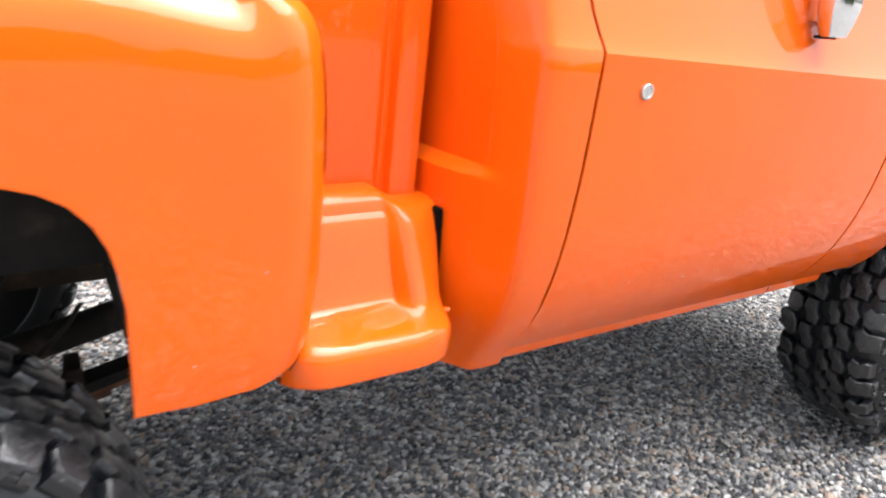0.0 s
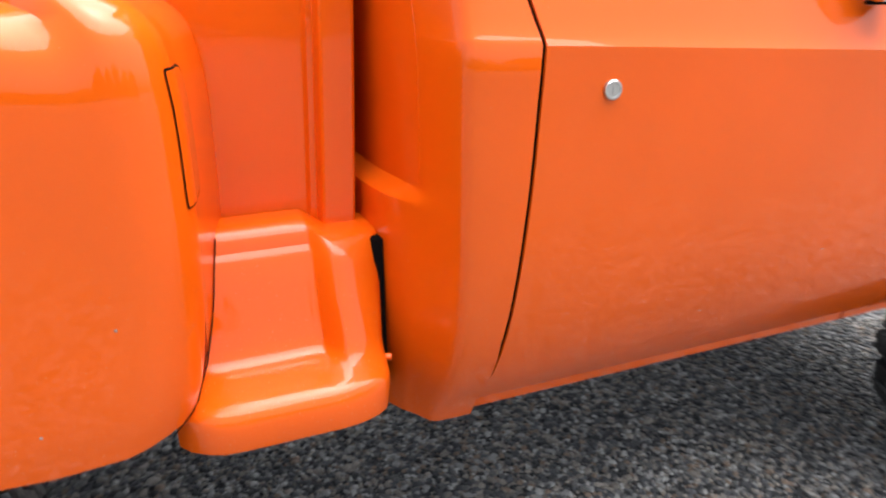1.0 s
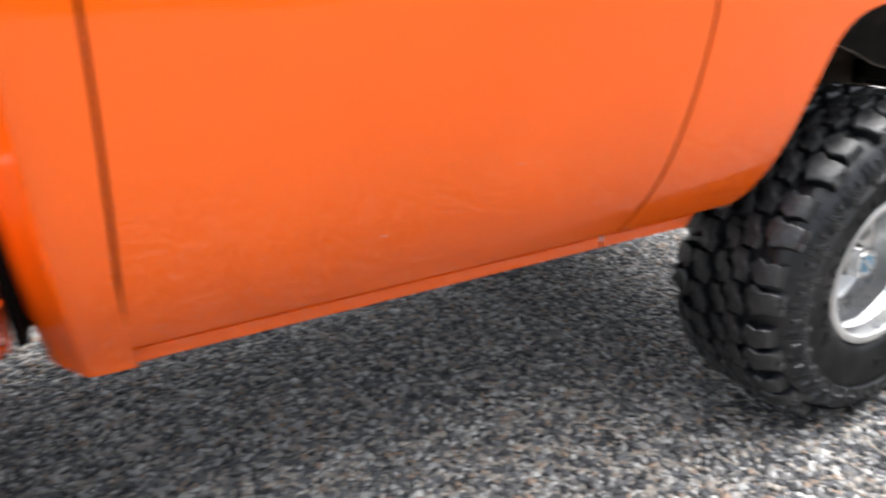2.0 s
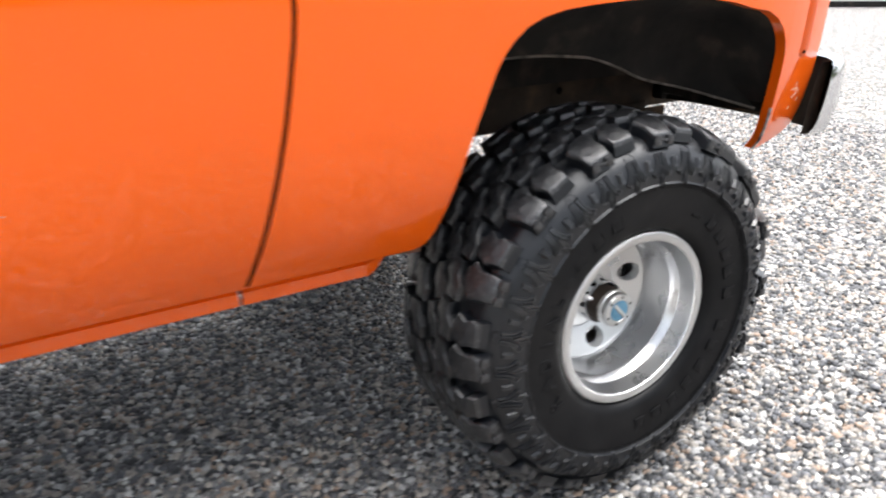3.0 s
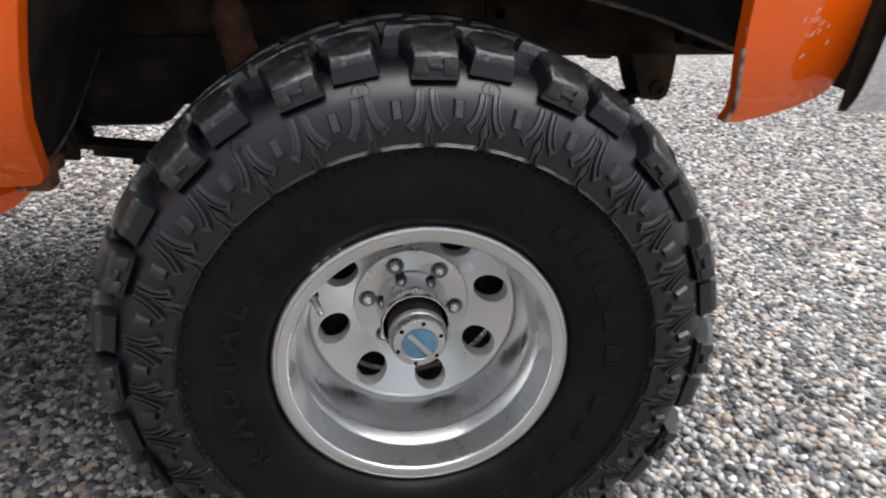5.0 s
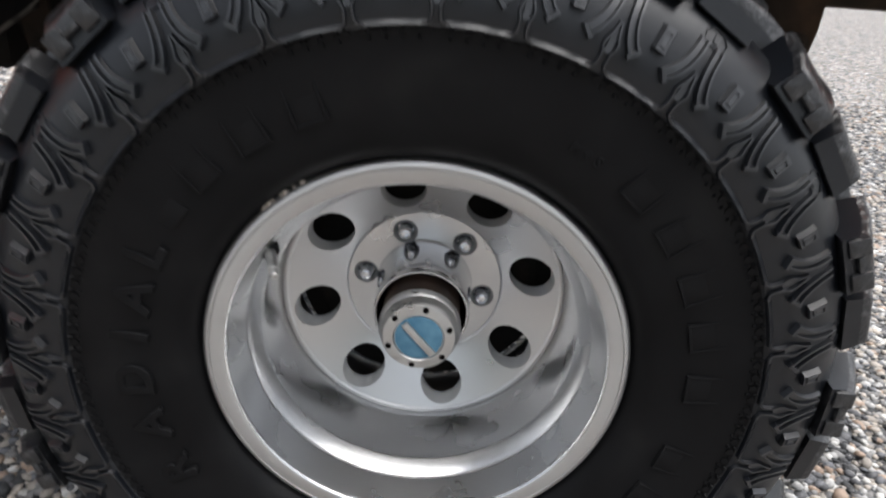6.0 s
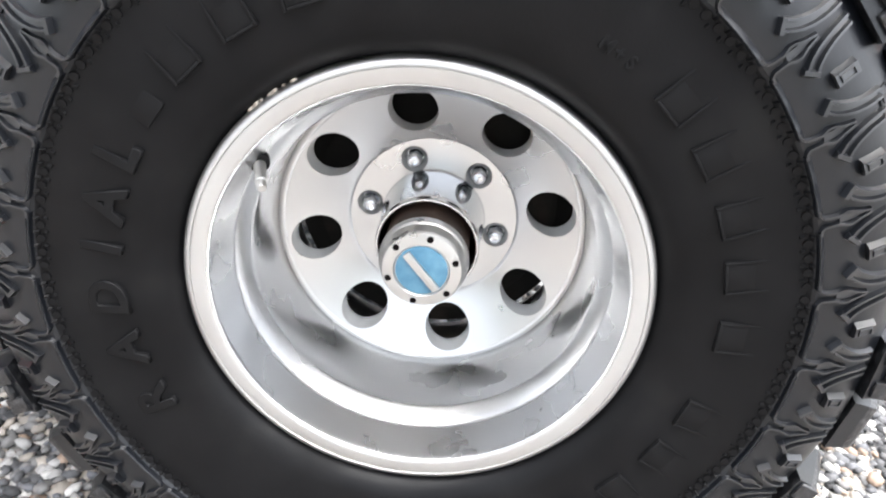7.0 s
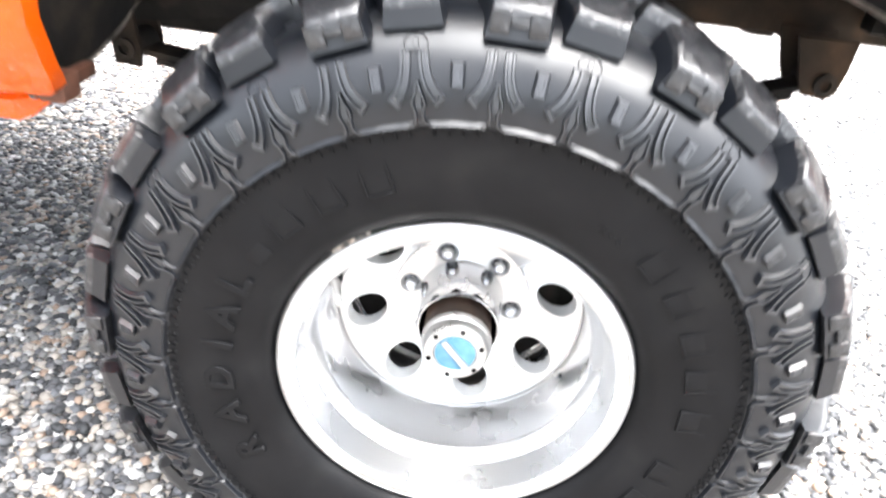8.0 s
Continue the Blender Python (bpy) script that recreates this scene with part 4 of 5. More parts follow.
for y in (0.42, 1.22):
    part("bumper_bracket", bar((0.60, y - 0.03, 0.84), (0.80, y + 0.03, 0.94), 0.008), UNDER, bumper)

# wheel wells of the front: the liner slopes inwards from the arch to a free dusty edge
low_edge = smooth_curve([(-0.60, 0.98), (-0.40, 1.035), (-0.11, 1.045), (0.066, 1.032), (0.172, 1.002), (0.255, 0.966), (0.41, 0.925), (0.487, 0.890)])
edge_y = smooth_curve([(-0.60, 0.16), (0.30, 0.15), (0.41, 0.11), (0.487, -0.03)])
roof_z = smooth_curve([(-0.60, 1.05), (-0.44, 1.08), (-0.38, 1.13), (-0.30, 1.172), (-0.10, 1.19), (0.10, 1.188), (0.25, 1.165), (0.35, 1.14), (0.42, 1.07), (0.45, 0.98), (0.487, 0.905)])
liner, edge_line = [], []
for x in np.linspace(-0.44, 0.487, 26):
    zt, ze, ye = roof_z(x), low_edge(x), edge_y(x)
    zt = max(zt, ze + 0.012)
    liner.append([(x, side(x, zt) + 0.014, zt), (x, -0.05 * (ye > 0) + 0.2 * ye, zt + 0.004), (x, 0.6 * ye, zt + (ze - zt) * 0.25), (x, 0.86 * ye, zt + (ze - zt) * 0.62), (x, ye, ze)])
    edge_line.append((x, ye, ze))
inner_wall = [[(x, 0.40, 0.93) for x in np.linspace(-0.62, 0.70, 8)], [(x, 0.38, 1.40) for x in np.linspace(-0.62, 0.70, 8)]]
front_panel = [[(x, y, z) for x, y, z in ((0.490, -0.04, 0.884), (0.532, 0.1, 0.873), (0.602, 0.30, 0.848), (0.63, 0.42, 0.84))], [(x, y, 1.2) for x, y in ((0.60, -0.04), (0.62, 0.1), (0.65, 0.30), (0.66, 0.42))]]
rear_panel = [[(-0.535, y, z) for y, z in ((-0.05, 0.722), (0.03, 0.724), (0.1, 0.736), (0.17, 0.756), (0.36, 0.845))], [(-0.505, y, z) for y, z in ((-0.10, 0.84), (0.03, 0.85), (0.1, 0.86), (0.2, 0.875), (0.36, 0.90))],
              [(-0.445, y, 1.02) for y in (-0.13, 0.03, 0.1, 0.2, 0.36)], [(-0.37, y, 1.18) for y in (-0.15, 0.03, 0.1, 0.2, 0.36)]]
LINER = joined(sheet(liner, None, 60), sheet(inner_wall, (0, 0.01, 0)), sheet(front_panel, (0.006, 0, 0)), sheet(rear_panel, (-0.006, 0, 0)))
part("liner_edge", tube(edge_line, 0.0035, 8), DUST, truck, "dusty brown edge of the inner fender")
part("liner_edge", tube([(-0.536, y, z) for y, z in ((-0.05, 0.722), (0.03, 0.724), (0.1, 0.736), (0.17, 0.756), (0.36, 0.845))], 0.004, 8), DUST, truck)
part("wheel_well", LINER, UNDER, truck, "dirty black inner fender")
part("wheel_well", mirrored(LINER), UNDER, truck)
part("fender_bracket", joined(bar((-0.530, -0.050, 0.716), (-0.496, -0.012, 0.750), 0.004), bar((-0.526, -0.016, 0.722), (-0.510, 0.050, 0.742), 0.004)), RUST, truck, "rusty bracket at the fender's lower corner")
part("engine_bay", bar((-0.62, 0.56, 0.80), (0.50, 1.08, 1.40), 0.03), UNDER, truck, "dark engine block and sump")

# ---- chassis ----
for y in (0.43, 1.13):
    rail = part("frame_rail", joined(bar((-4.35, y, 0.80), (0.20, y + 0.075, 0.955), 0.008), bar((0.18, y, 0.816), (0.76, y + 0.075, 0.94), 0.008)), FRAME, truck, "dusty brown-black steel frame rail")
    for x in (-0.30, -0.06, 0.22):
        part("rail_hole", lathe([(-0.002, 0.0001), (-0.002, 0.011)], 16), SEAM, rail).matrix_basis = Matrix.Translation((x, y if y < 1 else y + 0.077, 0.90))
for x in (0.55, -0.75, -1.6, -2.5, -3.5):
    part("cross_member", bar((x - 0.05, 0.45, 0.80), (x + 0.05, 1.2, 0.88), 0.008), UNDER, truck, "black frame cross member")


def leaf_spring(x0, z0, xm, zm, x1, z1, y, rusty):
    """A pack of curved leaves with eyes and clips."""
    f = smooth_curve([(x0, z0), (0.5 * (x0 + xm), 0.42 * z0 + 0.58 * zm), (xm, zm), (0.5 * (x1 + xm), 0.42 * z1 + 0.58 * zm), (x1, z1)])
    spring = None
    for k, share in enumerate((1.0, 0.93, 0.82, 0.68, 0.46)):
        a, b = xm + (x0 - xm) * share, xm + (x1 - xm) * share
        xs = np.linspace(a, b, 15)
        prof = [(-0.03, 0.0), (0.03, 0.0), (0.03, -0.010), (-0.03, -0.010), (-0.03, 0.0)]
        me = sheet([[(x, y + dy, f(x) + dz - 0.0115 * k) for dy, dz in prof] for x in xs], None, 30)
        if spring is None:
            spring = part("leaf_spring", me, UNDER, truck, "black leaf spring pack")
        else:
            part("leaf", me, RUST if rusty and k > 1 else UNDER, spring)
    for x in (xm + (x0 - xm) * 0.55, xm + (x1 - xm) * 0.55):
        part("spring_clip", bar((x - 0.014, y - 0.037, f(x) - 0.040), (x + 0.014, y + 0.037, f(x) + 0.022), 0.004), UNDER, spring)
    for x, z in ((x0, z0), (x1, z1)):
        eye = part("spring_eye", lathe([(-0.040, 0.009), (-0.053, 0.009), (-0.053, 0.018), (-0.034, 0.018), (-0.034, 0.024), (0.034, 0.024), (0.034, 0.012)], 20, 30), UNDER, spring)
        eye.matrix_basis = Matrix.Translation((x, y, z))
        for dy in (-0.046, 0.036):
            outline = [(-0.030, -0.020), (0.008, -0.024), (0.022, -0.012), (0.028, 0.022), (0.030, 0.070), (-0.064, 0.070), (-0.052, 0.034), (-0.042, 0.004)] if x > xm else [(-0.020, -0.026), (0.022, -0.030), (0.026, 0.0), (0.020, 0.040), (0.012, 0.130), (-0.034, 0.130), (-0.026, 0.040)]
            v = [(x + u, y + dy + d, z + w) for d in (0, 0.010) for u, w in outline]
            k = len(outline)
            part("spring_hanger", solid(v, [tuple(range(k)), tuple(range(k, 2 * k))] + [(j, (j + 1) % k, k + (j + 1) % k, k + j) for j in range(k)]), FRAME, spring)
    return spring


leaf_spring(0.538, 0.763, 0.0, 0.615, -0.625, 0.672, 0.39, False)
leaf_spring(0.538, 0.763, 0.0, 0.615, -0.625, 0.672, 2 * CENTRE - 0.39, False)
rear_spring = leaf_spring(-2.36, 0.690, -3.0, 0.555, -3.70, 0.70, 0.34, True)
part("spring_clip", bar((-2.645, 0.300, 0.585), (-2.612, 0.380, 0.672), 0.005), FRAME, rear_spring, "brown spring clip")
leaf_spring(-2.36, 0.690, -3.0, 0.55, -3.70, 0.70, 2 * CENTRE - 0.34, True)
for x in (0.0, -3.0):
    part("axle", joined(tube([(x, 0.12, HUB_Z), (x, 1.52, HUB_Z)], 0.045, 20), tube([(x, 0.62, HUB_Z), (x, 0.72, HUB_Z), (x, 0.82, HUB_Z), (x, 0.92, HUB_Z), (x, 1.02, HUB_Z)], [0.05, 0.13, 0.155, 0.13, 0.05], 24)), UNDER, truck, "black axle tube with differential")
    for y in (0.39, 2 * CENTRE - 0.39):
        part("spring_pad", bar((x - 0.09, y - 0.05, 0.50), (x + 0.09, y + 0.05, 0.56), 0.008), UNDER, truck)
part("steering_link", tube([(0.17, 0.25, 0.50), (0.17, 1.40, 0.50)], 0.018), UNDER, truck)
part("frame_bracket", sheet([[(-0.78, 0.42, 0.70), (-0.78, 0.42, 0.86)], [(-0.60, 0.42, 0.706), (-0.60, 0.42, 0.86)], [(-0.48, 0.42, 0.727), (-0.48, 0.42, 0.86)], [(-0.36, 0.42, 0.731), (-0.36, 0.42, 0.86)], [(-0.25, 0.42, 0.75), (-0.25, 0.42, 0.86)]], (0, 0.05, 0)), UNDER, truck, "black gearbox bracket under the frame")
part("steering_box", joined(bar((0.40, 0.50, 0.825), (0.58, 0.62, 0.95), 0.02), tube([(0.47, 0.52, 0.80), (0.47, 0.52, 0.86)], 0.03)), UNDER, truck, "black steering box")
part("drive_shaft", tube([(-1.2, 0.76, 0.69), (-1.8, 0.76, 0.655), (-2.5, 0.76, 0.563), (-2.65, 0.76, 0.527), (-2.77, 0.76, 0.50), (-2.95, 0.77, 0.475)], 0.043, 16), UNDER, truck, "black drive shaft")
part("gearbox", joined(bar((-1.35, 0.62, 0.58), (-0.85, 1.02, 0.80), 0.04), bar((-0.9, 0.66, 0.62), (-0.5, 0.98, 0.9), 0.04)), UNDER, truck, "black gearbox")
part("brake_hose", tube([(-2.60, 0.33, 0.80), (-2.63, 0.32, 0.76), (-2.70, 0.32, 0.69), (-2.78, 0.32, 0.63), (-2.86, 0.34, 0.56)], 0.005, 8), UNDER, truck, "thin black brake hose")
part("exhaust_pipe", tube([(-0.7, 0.62, 0.76), (-1.5, 0.60, 0.78), (-2.2, 0.62, 0.84), (-3.2, 0.60, 0.90), (-4.2, 0.5, 0.85)], 0.034, 16), UNDER, truck, "black exhaust pipe")


def shock(x0, y0, z0, x1, y1, z1, mat):
    a, b = Vector((x0, y0, z0)), Vector((x1, y1, z1))
    pts = [a + (b - a) * (k / 24) for k in range(25)]
    rad = [0.020 if k < 2 else (0.030 + (0.003 if k % 2 else -0.002) if k < 15 else 0.026) for k in range(25)]
    ob = part("shock_absorber", tube(pts, rad, 18), mat, truck, "rusty brown shock absorber with a ribbed boot")
    part("shock_bolt", tube([a + Vector((0, -0.032, 0.0)), a + Vector((0, -0.018, 0.0))], 0.009, 12), STEEL, ob)
    return ob


shock(-0.297, 0.30, 0.949, -0.235, 0.29, 0.62, RUST)
shock(-0.297, 2 * CENTRE - 0.32, 0.955, -0.26, 2 * CENTRE - 0.30, 0.62, RUST)
shock(-2.72, 0.30, 0.95, -2.92, 0.28, 0.52, UNDER)

# ---- bed, step and rear fender ----
bed_side = []
BED_TOP = 1.62
panel_plan = [(-4.55, 0.125), (-2.085, 0.125), (-2.078, 0.123), (-2.074, 0.118), (-2.072, 0.112), (-2.066, 0.112), (-2.063, 0.112), (-2.061, 0.110), (-2.059, 0.092), (-2.057, 0.087), (-2.053, 0.084), (-2.048, 0.083), (-2.006, 0.083), (-2.002, 0.085), (-2.0, 0.090), (-1.998, CENTRE)]
BED = sheet([[(x + (0.045 * (z - 1.05) if x > -2.1 else 0.0), y, z) for z in (1.03, 1.2, 1.4, BED_TOP)] for x, y in panel_plan], None, 24)
part("bed_side", BED, ORANGE, truck, "orange bed side with a square front post")
part("bed_side", mirrored(BED), ORANGE, truck)
part("bed_floor", bar((-4.54, 0.13, 1.02), (-2.0, 1.51, 1.06), 0.004), UNDER, truck, "dark bed floor")
part("tailgate", bar((-4.58, 0.13, 1.05), (-4.54, 1.51, BED_TOP), 0.008), ORANGE, truck, "orange tailgate")
# black bar added behind the gap so that it reads as deep shade
part("bed_gap_blocker", bar((-1.994, 0.01, 0.74), (-1.975, 0.75, 1.03), 0.004), SEAM, truck, "added black bar for the dark gap between bed and cab")
part("bed_sill", bar((-4.5, 0.16, 0.955), (-2.02, 0.30, 1.02), 0.006), UNDER, truck)

# the step: main section and the raised flank towards the cab, lofted along x
MAIN = [(0.122, 1.064), (0.085, 1.064), (0.062, 1.061), (0.050, 1.053), (0.043, 1.040), (0.040, 1.028), (0.034, 1.022), (0.028, 1.014), (0.014, 0.97), (0.000, 0.925), (-0.012, 0.890), (-0.019, 0.874), (-0.028, 0.866), (-0.046, 0.861), (-0.080, 0.852), (-0.100, 0.8465), (-0.112, 0.8425), (-0.120, 0.837), (-0.125, 0.829), (-0.1275, 0.818), (-0.128, 0.79), (-0.126, 0.777), (-0.116, 0.770), (-0.06, 0.770)]
FLANK = [(0.122, 1.044), (0.070, 1.044), (0.040, 1.040), (0.020, 1.034), (0.005, 1.022), (-0.008, 1.004), (-0.014, 0.99), (-0.020, 0.975), (-0.034, 0.945), (-0.048, 0.912), (-0.057, 0.892), (-0.062, 0.880), (-0.068, 0.871), (-0.075, 0.863), (-0.085, 0.856), (-0.100, 0.8485), (-0.110, 0.843), (-0.118, 0.837), (-0.122, 0.829), (-0.1245, 0.818), (-0.125, 0.79), (-0.123, 0.777), (-0.114, 0.770), (-0.06, 0.770)]
step_cols = []
for x, w, end in ((-2.33, 0, -0.35), (-2.315, 0, -0.2), (-2.29, 0, -0.08), (-2.27, 0, -0.02), (-2.24, 0, 0), (-2.20, 0, 0), (-2.15, 0, 0), (-2.11, 0, 0), (-2.096, 0.0, 0), (-2.092, 0.04, 0), (-2.088, 0.17, 0), (-2.078, 0.50, 0), (-2.067, 0.86, 0.01), (-2.062, 0.96, 0.02), (-2.050, 1.0, 0.05), (-2.036, 1, 0.12), (-2.024, 1, 0.2), (-2.014, 1, 0.30), (-2.006, 1, 0.42), (-2.001, 1, 0.55), (-1.998, 1, 0.72), (-1.997, 1, 0.9)):
    col = []
    for (y0, z0), (y1, z1) in zip(MAIN, FLANK):
        y, z = y0 + (y1 - y0) * w, z0 + (z1 - z0) * w
        if end > 0:  # round the end towards the cab
            y += end * max(0.0, min(0.075, 0.06 - y)) * 0.9
            z -= 0.02 * max(0, end - 0.3)
        elif end < 0:  # the lip runs back towards the fender
            y += -end * max(0.0, min(0.09, -0.02 - y)) * 1.6
        col.append((x + w * (0.005 + 0.13 * (z - 0.86)) * max(0.0, (x + 2.06) / 0.063), y, z))
    step_cols.append(col)
side_step = part("side_step", sheet(step_cols, None, 30), ORANGE, truck, "moulded orange bed step with a rounded lip")
part("step_wall", sheet([[(-1.997, y, z) for y, z in ((c[1], c[2]) for c in step_cols[-1])], [(-2.004, 0.12, z) for _, _, z in step_cols[-1]]], None, 40), ORANGE, side_step)
part("side_step", mirrored(side_step.data), ORANGE, truck)
for z in (0.845,):
    part("step_bolt", tube([(-1.998, -0.052, z), (-1.988, -0.056, z)], 0.006, 10), ORANGE, side_step)

# rear fender: plan rounded at its front, section rounded at the top
front_x = smooth_curve([(0.78, -2.312), (0.875, -2.283), (1.0, -2.266), (1.15, -2.258), (1.25, -2.257), (1.36, -2.266), (1.44, -2.285)])
inset = smooth_curve([(0.80, 0.012), (0.88, 0.002), (1.0, 0.0), (1.30, 0.0), (1.345, 0.0016), (1.372, 0.0065), (1.395, 0.018), (1.413, 0.036), (1.426, 0.062), (1.436, 0.10), (1.444, 0.2)])
RA = (-3.0, 0.745, 0.437)  # middle, height and radius of the rear arch


def fender_point(u, z, out=0.0):
    """u < 0: along the outer face behind the corner; 0 to 1: round the corner; above 1: inwards along the front face."""
    d = inset(z + (0.030 * math.exp(-((u + 0.02) / 0.11) ** 2) if z > 1.2 else 0.0) * min(1.0, (z - 1.2) / 0.1)) - out
    fx, oy, r = front_x(z), -0.156 + d, 0.092
    if u < 0:
        fx = -2.257 + (fx + 2.257) * max(0.0, 1 + u / 0.15)
    fx -= d
    r = max(0.03, r - 0.3 * d)
    if u < 0:
        return (fx - r + u, oy, z)
    if u <= 1:
        a = u * math.pi / 2
        return (fx - r + r * math.sin(a), oy + r - r * math.cos(a), z)
    return (fx + 0.22 * (u - 1), min(oy + r + (u - 1), 0.135), z)


def fender_levels(z0):
    return [z0 + (1.30 - z0) * k / 14 for k in range(15)] + [1.32, 1.345, 1.36, 1.372, 1.384, 1.395, 1.405, 1.413, 1.420, 1.426, 1.431, 1.436, 1.440, 1.444]


us = [-1.22, -1.1, -0.95, -0.8, -0.66, -0.52, -0.42, -0.34, -0.30, -0.27, -0.245, -0.23, -0.222, -0.2165, -0.212, -0.208, -0.17, -0.12, -0.08, -0.05, -0.025, 0, 0.1, 0.2, 0.3, 0.4, 0.5, 0.6, 0.7, 0.8, 0.9, 1.0, 1.05, 1.1, 1.15, 1.2, 1.23]
rear_cols = []
for u in us:
    if u < -0.2075:
        x = fender_point(u, 1.1)[0]
        dx = abs(x - RA[0]) / RA[2]
        z0 = max(0.80, RA[1] + RA[2] * (max(0.0, 1 - dx ** 6.0)) ** (1 / 6)) if dx < 1 else 0.82
    else:
        z0 = smooth_curve([(-0.21, 0.822), (-0.12, 0.817), (-0.04, 0.822), (0.2, 0.832), (0.5, 0.842), (1.0, 0.80), (1.25, 0.78)])(u)
    rear_cols.append([fender_point(u, z) for z in fender_levels(z0)])
REAR = sheet(rear_cols, (0, 0.022, 0), 40)
rear_fender = part("rear_fender", REAR, ORANGE, truck, "rounded orange step-side rear fender")
part("rear_fender", mirrored(REAR), ORANGE, truck)


# thin black line along the joint, drawn for the shadow there
shadow_line = []
for y, z in MAIN[3:19]:
    fx = front_x(z) - inset(z)
    y0, r = -0.156 + inset(z) + 0.092, 0.092
    x = fx + 0.22 * (y - y0) if y > y0 else fx - r + (max(0.0, r * r - (y0 - y) ** 2)) ** 0.5
    shadow_line.append((x + 0.001, y - 0.0005, z + 0.0005))
part("fender_shadow_line", tube(shadow_line, 0.0010, 8), SEAM, rear_fender, "dark line for the shadow in the joint of fender and step")


def fender_patch(u0, u1, z0, z1, out, n=8):
    """A patch on the fender with rounded corners."""
    mid, half, cols = (u0 + u1) / 2, (u1 - u0) / 2, []
    rows = (0, 0.012, 0.03, 0.06, 0.10, 0.25, 0.5, 0.75, 0.90, 0.94, 0.97, 0.988, 1)
    for k in range(n + 1):
        side = -1 + 2 * k / n
        cols.append([])
        for f in rows:
            cut = 1 - min(1.0, min(f, 1 - f) / 0.10)
            cols[-1].append(fender_point(mid + side * half * (1 - 0.13 * (1 - math.sqrt(1 - cut * cut))), z0 + (z1 - z0) * f, out))
    return sheet(cols, (0, 0.004, 0), 30)


part("fuel_door_seam", fender_patch(0.647, 1.0335, 1.1515, 1.329, 0.0008), SEAM, rear_fender, "black gap round the fuel door")
part("fuel_door", fender_patch(0.662, 1.030, 1.1545, 1.326, 0.0016), ORANGE, rear_fender, "orange fuel filler door")
for u, z in ((-0.13, 0.888), (-0.02, 1.02)):
    p = fender_point(u, z)
    part("paint_chip", bar((p[0] - 0.002, p[1] - 0.0007, p[2] - 0.0014), (p[0] + 0.002, p[1] + 0.001, p[2] + 0.0014), 0.0003), BARE, rear_fender)
well = [[(x, y, z) for y in (-0.10, 0.1, 0.28)] for x, z in [(-2.555, 0.86), (-2.56, 1.0), (-2.58, 1.10), (-2.63, 1.17), (-2.75, 1.195), (-3.0, 1.2), (-3.25, 1.195), (-3.40, 1.12), (-3.44, 0.95), (-3.45, 0.82)]]
WELL = joined(sheet([[(x, 0.116, 0.96), (x, 0.116, 1.21)] for x in (-3.52, -3.0, -2.5)], None), sheet(well, None, 60), sheet([[(x, 0.28, 0.98), (x, 0.28, 1.22)] for x in (-3.5, -3.0, -2.5)], None))
part("rear_wheel_well", WELL, UNDER, truck, "dirty black rear wheel well")
part("rear_wheel_well", mirrored(WELL), UNDER, truck)

# ---- far things ----
board = empty("display_board", pose(19.45, 11.05, 0, 0, 0, 38), "white board in a dark frame standing on the gravel", "board")
part("panel", bar((-0.02, -0.75, 0.16), (0.02, 0.75, 1.45), 0.004), WHITE, board)
for y0, y1, z0, z1 in ((-0.82, 0.82, 0.0, 0.16), (-0.82, 0.82, 1.45, 1.57), (-0.82, -0.74, 0.16, 1.45), (0.74, 0.82, 0.16, 1.45)):
    part("frame_bar", bar((-0.035, y0, z0), (0.035, y1, z1), 0.004), UNDER, board)

# ---- trees across the drive, seen in the paint and chrome ----
def tree(m, height, seed):
    r = random.Random(seed)
    t = empty("tree", m, "leafy green tree across the gravel drive", "tree", group="trees across the drive")
    part("trunk", tube([(0, 0, -0.1), (0.05, 0.02, height * 0.2), (0.0, 0.08, height * 0.45), (0.1, 0.0, height * 0.8)], [0.22, 0.17, 0.12, 0.04], 12), BARK, t, "brown bark trunk")
    tips = []
    for k in range(9):
        a, z = r.uniform(0, 2 * math.pi), height * r.uniform(0.14, 0.7)
        d = height * r.uniform(0.2, 0.32)
        tip = Vector((d * math.cos(a), d * math.sin(a), z + height * r.uniform(0.08, 0.2)))
        tips.append(tip)
        part("limb", tube([(0.03, 0.03, z), tip * 0.5 + Vector((0, 0, z * 0.55)), tip], [0.07, 0.045, 0.015], 8), BARK, t)
    g = np.random.default_rng(seed)
    n = 9000
    centres = []
    blobs = tips + [Vector((0, 0, height * 0.85)), Vector((0.3, 0.2, height * 0.7)), Vector((-0.4, 0.1, height * 0.6))]
    pick = g.integers(0, len(blobs), n)
    c = np.array([tuple(blobs[i]) for i in pick]) + g.normal(0, height * 0.085, (n, 3)) * np.array([1, 1, 0.75])
    s = g.uniform(0.12, 0.26, n)
    ax, bx = g.normal(0, 1, (n, 3)), g.normal(0, 1, (n, 3))
    ax /= np.linalg.norm(ax, axis=1)[:, None]
    bx -= ax * (ax * bx).sum(1)[:, None]
    bx /= np.linalg.norm(bx, axis=1)[:, None]
    v = np.stack([c - ax * s[:, None], c + bx * s[:, None] * 0.5, c + ax * s[:, None], c - bx * s[:, None] * 0.5], 1).reshape(-1, 3)
    me = bpy.data.meshes.new("mesh")
    me.from_pydata(v.tolist(), [], np.arange(4 * n).reshape(-1, 4).tolist())
    part("crown", me, LEAF, t, "green leaves in uneven clumps")
    return t


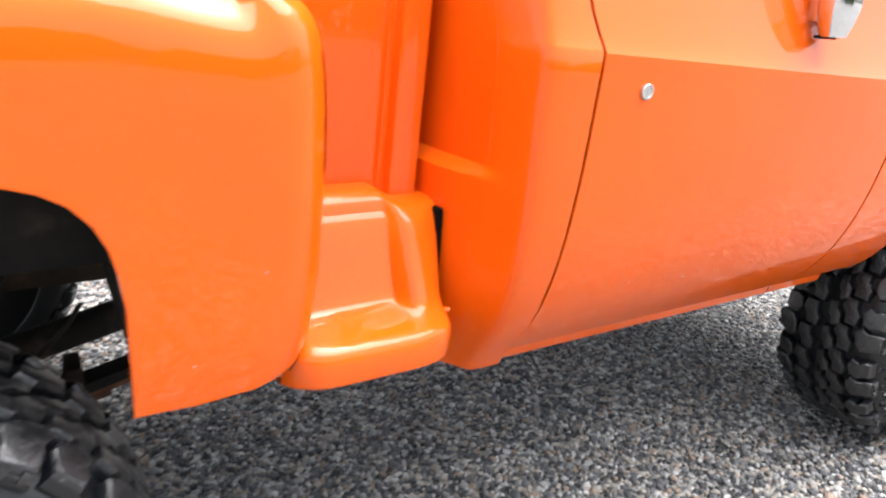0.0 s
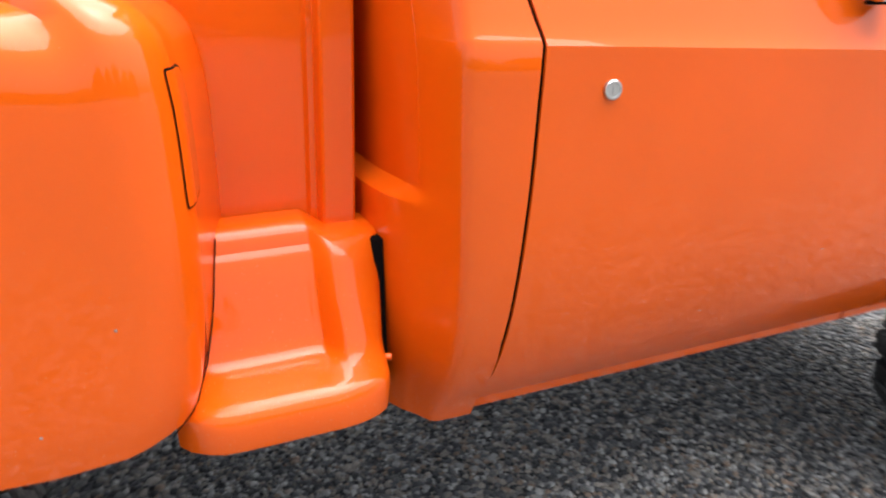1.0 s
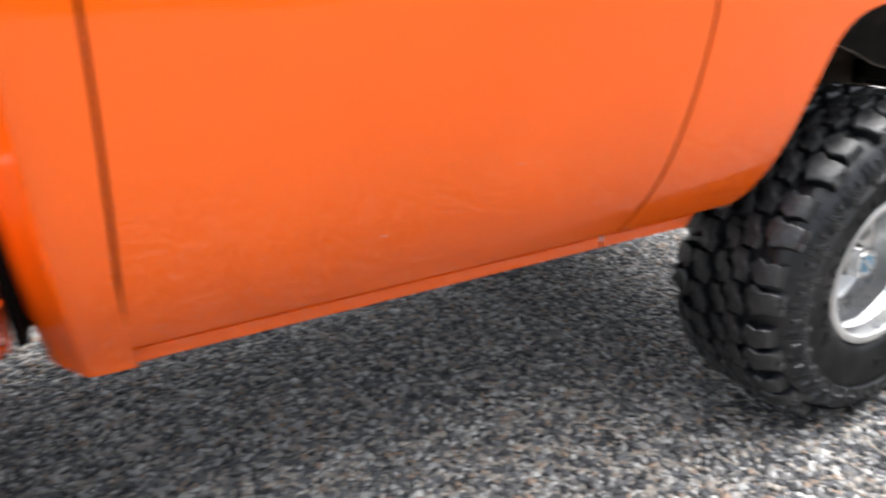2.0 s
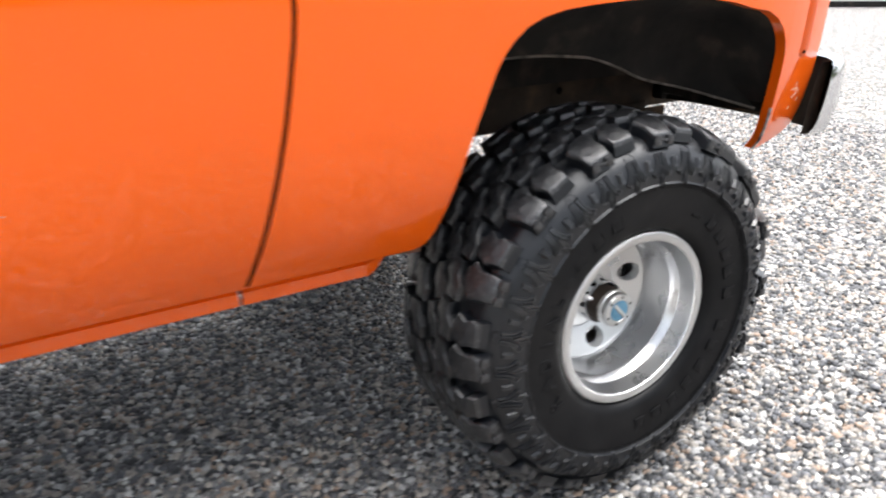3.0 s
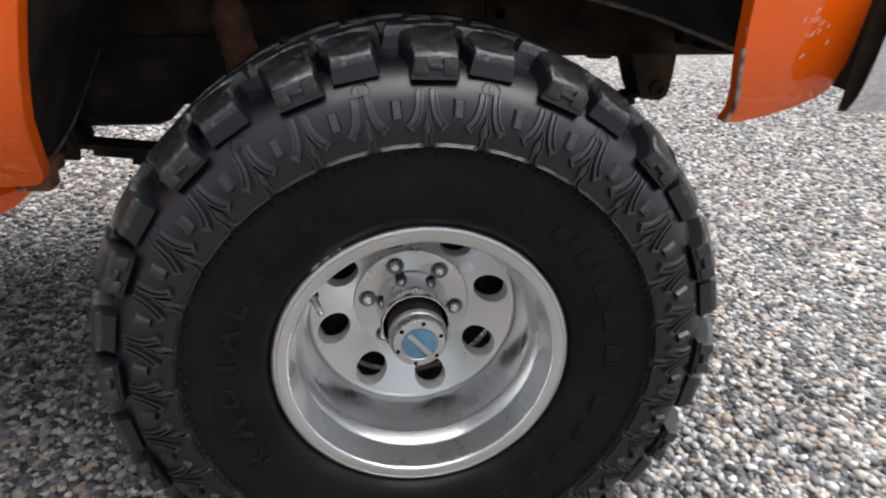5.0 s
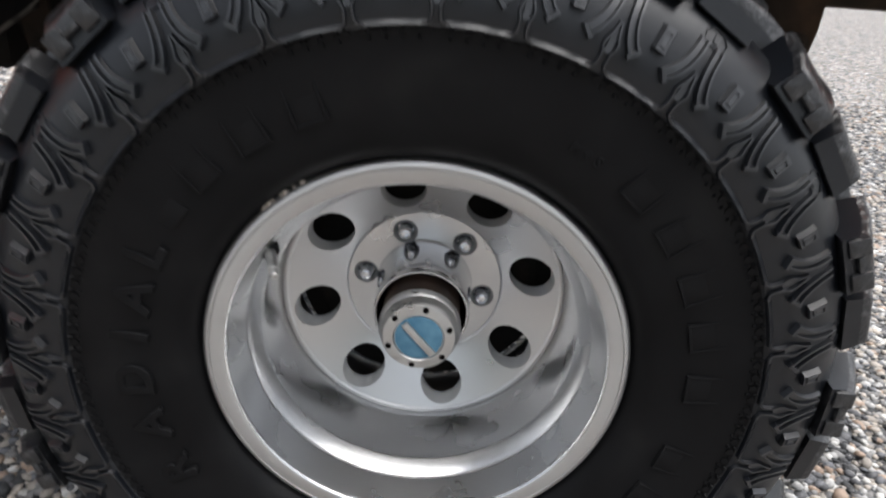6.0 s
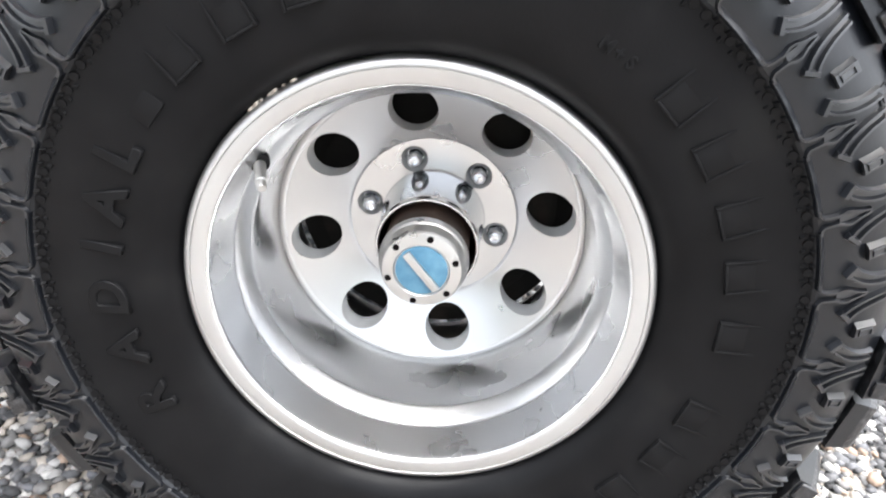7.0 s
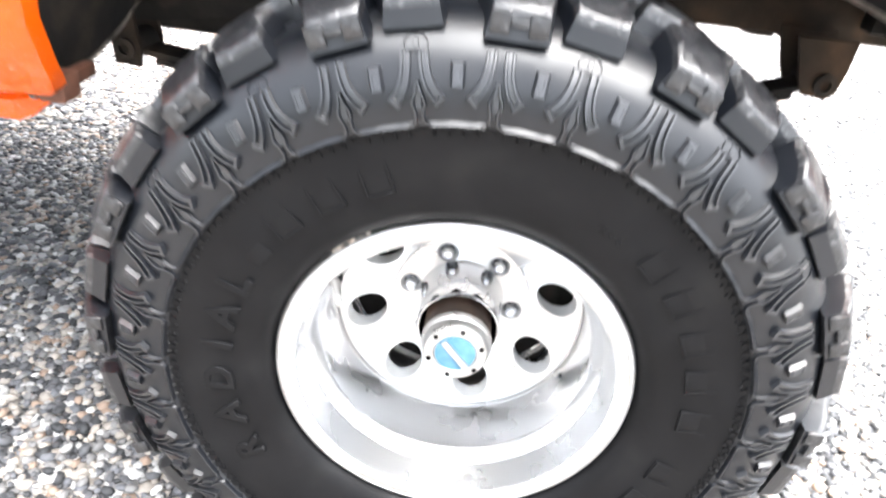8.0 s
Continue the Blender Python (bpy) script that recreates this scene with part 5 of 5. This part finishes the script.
leaf_src = LEAF.node_tree.nodes.new("ShaderNodeNewGeometry")
leaf_ramp = ramp(LEAF, leaf_src.outputs["Random Per Island"], [(0.0, (0.028, 0.05, 0.014)), (0.5, (0.05, 0.09, 0.024)), (1.0, (0.09, 0.13, 0.04))])
link(LEAF, leaf_ramp.outputs[0], bsdf(LEAF).inputs["Base Color"])
for k, (x, y, h) in enumerate(((-24.0, -22.0, 6.4), (-16.4, -25.5, 6.9), (-9.4, -23.2, 5.6), (-2.4, -26.6, 6.2), (4.6, -24.6, 5.4), (12.8, -25.8, 6.8), (20.2, -22.4, 6.0), (28.0, -21.0, 6.8))):
    tree(pose(x, y, 0, 0, 0, 50 * k), h, 20 + k)

# dark woods along the far edge of the drive
gw = np.random.default_rng(5)
n = 26000
wx = gw.uniform(-46, 46, n)
top = 3.0 + 0.9 * np.sin(wx * 0.31) + 0.7 * np.sin(wx * 0.83 + 1.0) + 0.5 * np.sin(wx * 1.9)
wc = np.stack([wx, -30 + gw.normal(0, 0.9, n), top * gw.uniform(0, 1, n) ** 0.8 + 0.1], 1)
ws = gw.uniform(0.14, 0.34, n)
wa, wb = gw.normal(0, 1, (n, 3)), gw.normal(0, 1, (n, 3))
wa /= np.linalg.norm(wa, axis=1)[:, None]
wb -= wa * (wa * wb).sum(1)[:, None]
wb /= np.linalg.norm(wb, axis=1)[:, None]
wv = np.stack([wc - wa * ws[:, None], wc + wb * ws[:, None] * 0.55, wc + wa * ws[:, None], wc - wb * ws[:, None] * 0.55], 1).reshape(-1, 3)
woods_mesh = bpy.data.meshes.new("mesh")
woods_mesh.from_pydata(wv.tolist(), [], np.arange(4 * n).reshape(-1, 4).tolist())
tagged(part("woods", woods_mesh, LEAF), "dark green bushes along the drive's far edge", "woods", kind="stuff")

# ---- loose stones beside the front tyre ----
pebbles = []
for k in range(8):
    me = stones(np.zeros((1, 3)), np.array([0.0135]))
    me.materials.append(STONE_ONE)
    pebbles.append(me)
rs = random.Random(11)
for k in range(300):
    side_of = k % 2
    x = rs.uniform(0.48, 1.05) if side_of else rs.uniform(-0.95, -0.44)
    y = rs.uniform(-0.35, 0.45)
    s = rs.uniform(0.75, 1.35)
    ob = part("stone", pebbles[k % 8], STONE_ONE, ground)
    ob.matrix_basis = pose(x, y, -0.001 + 0.003 * s, rs.uniform(-14, 14), rs.uniform(-14, 14), rs.uniform(0, 360)) @ Matrix.Diagonal((s, s, s * rs.uniform(0.85, 1.1), 1))
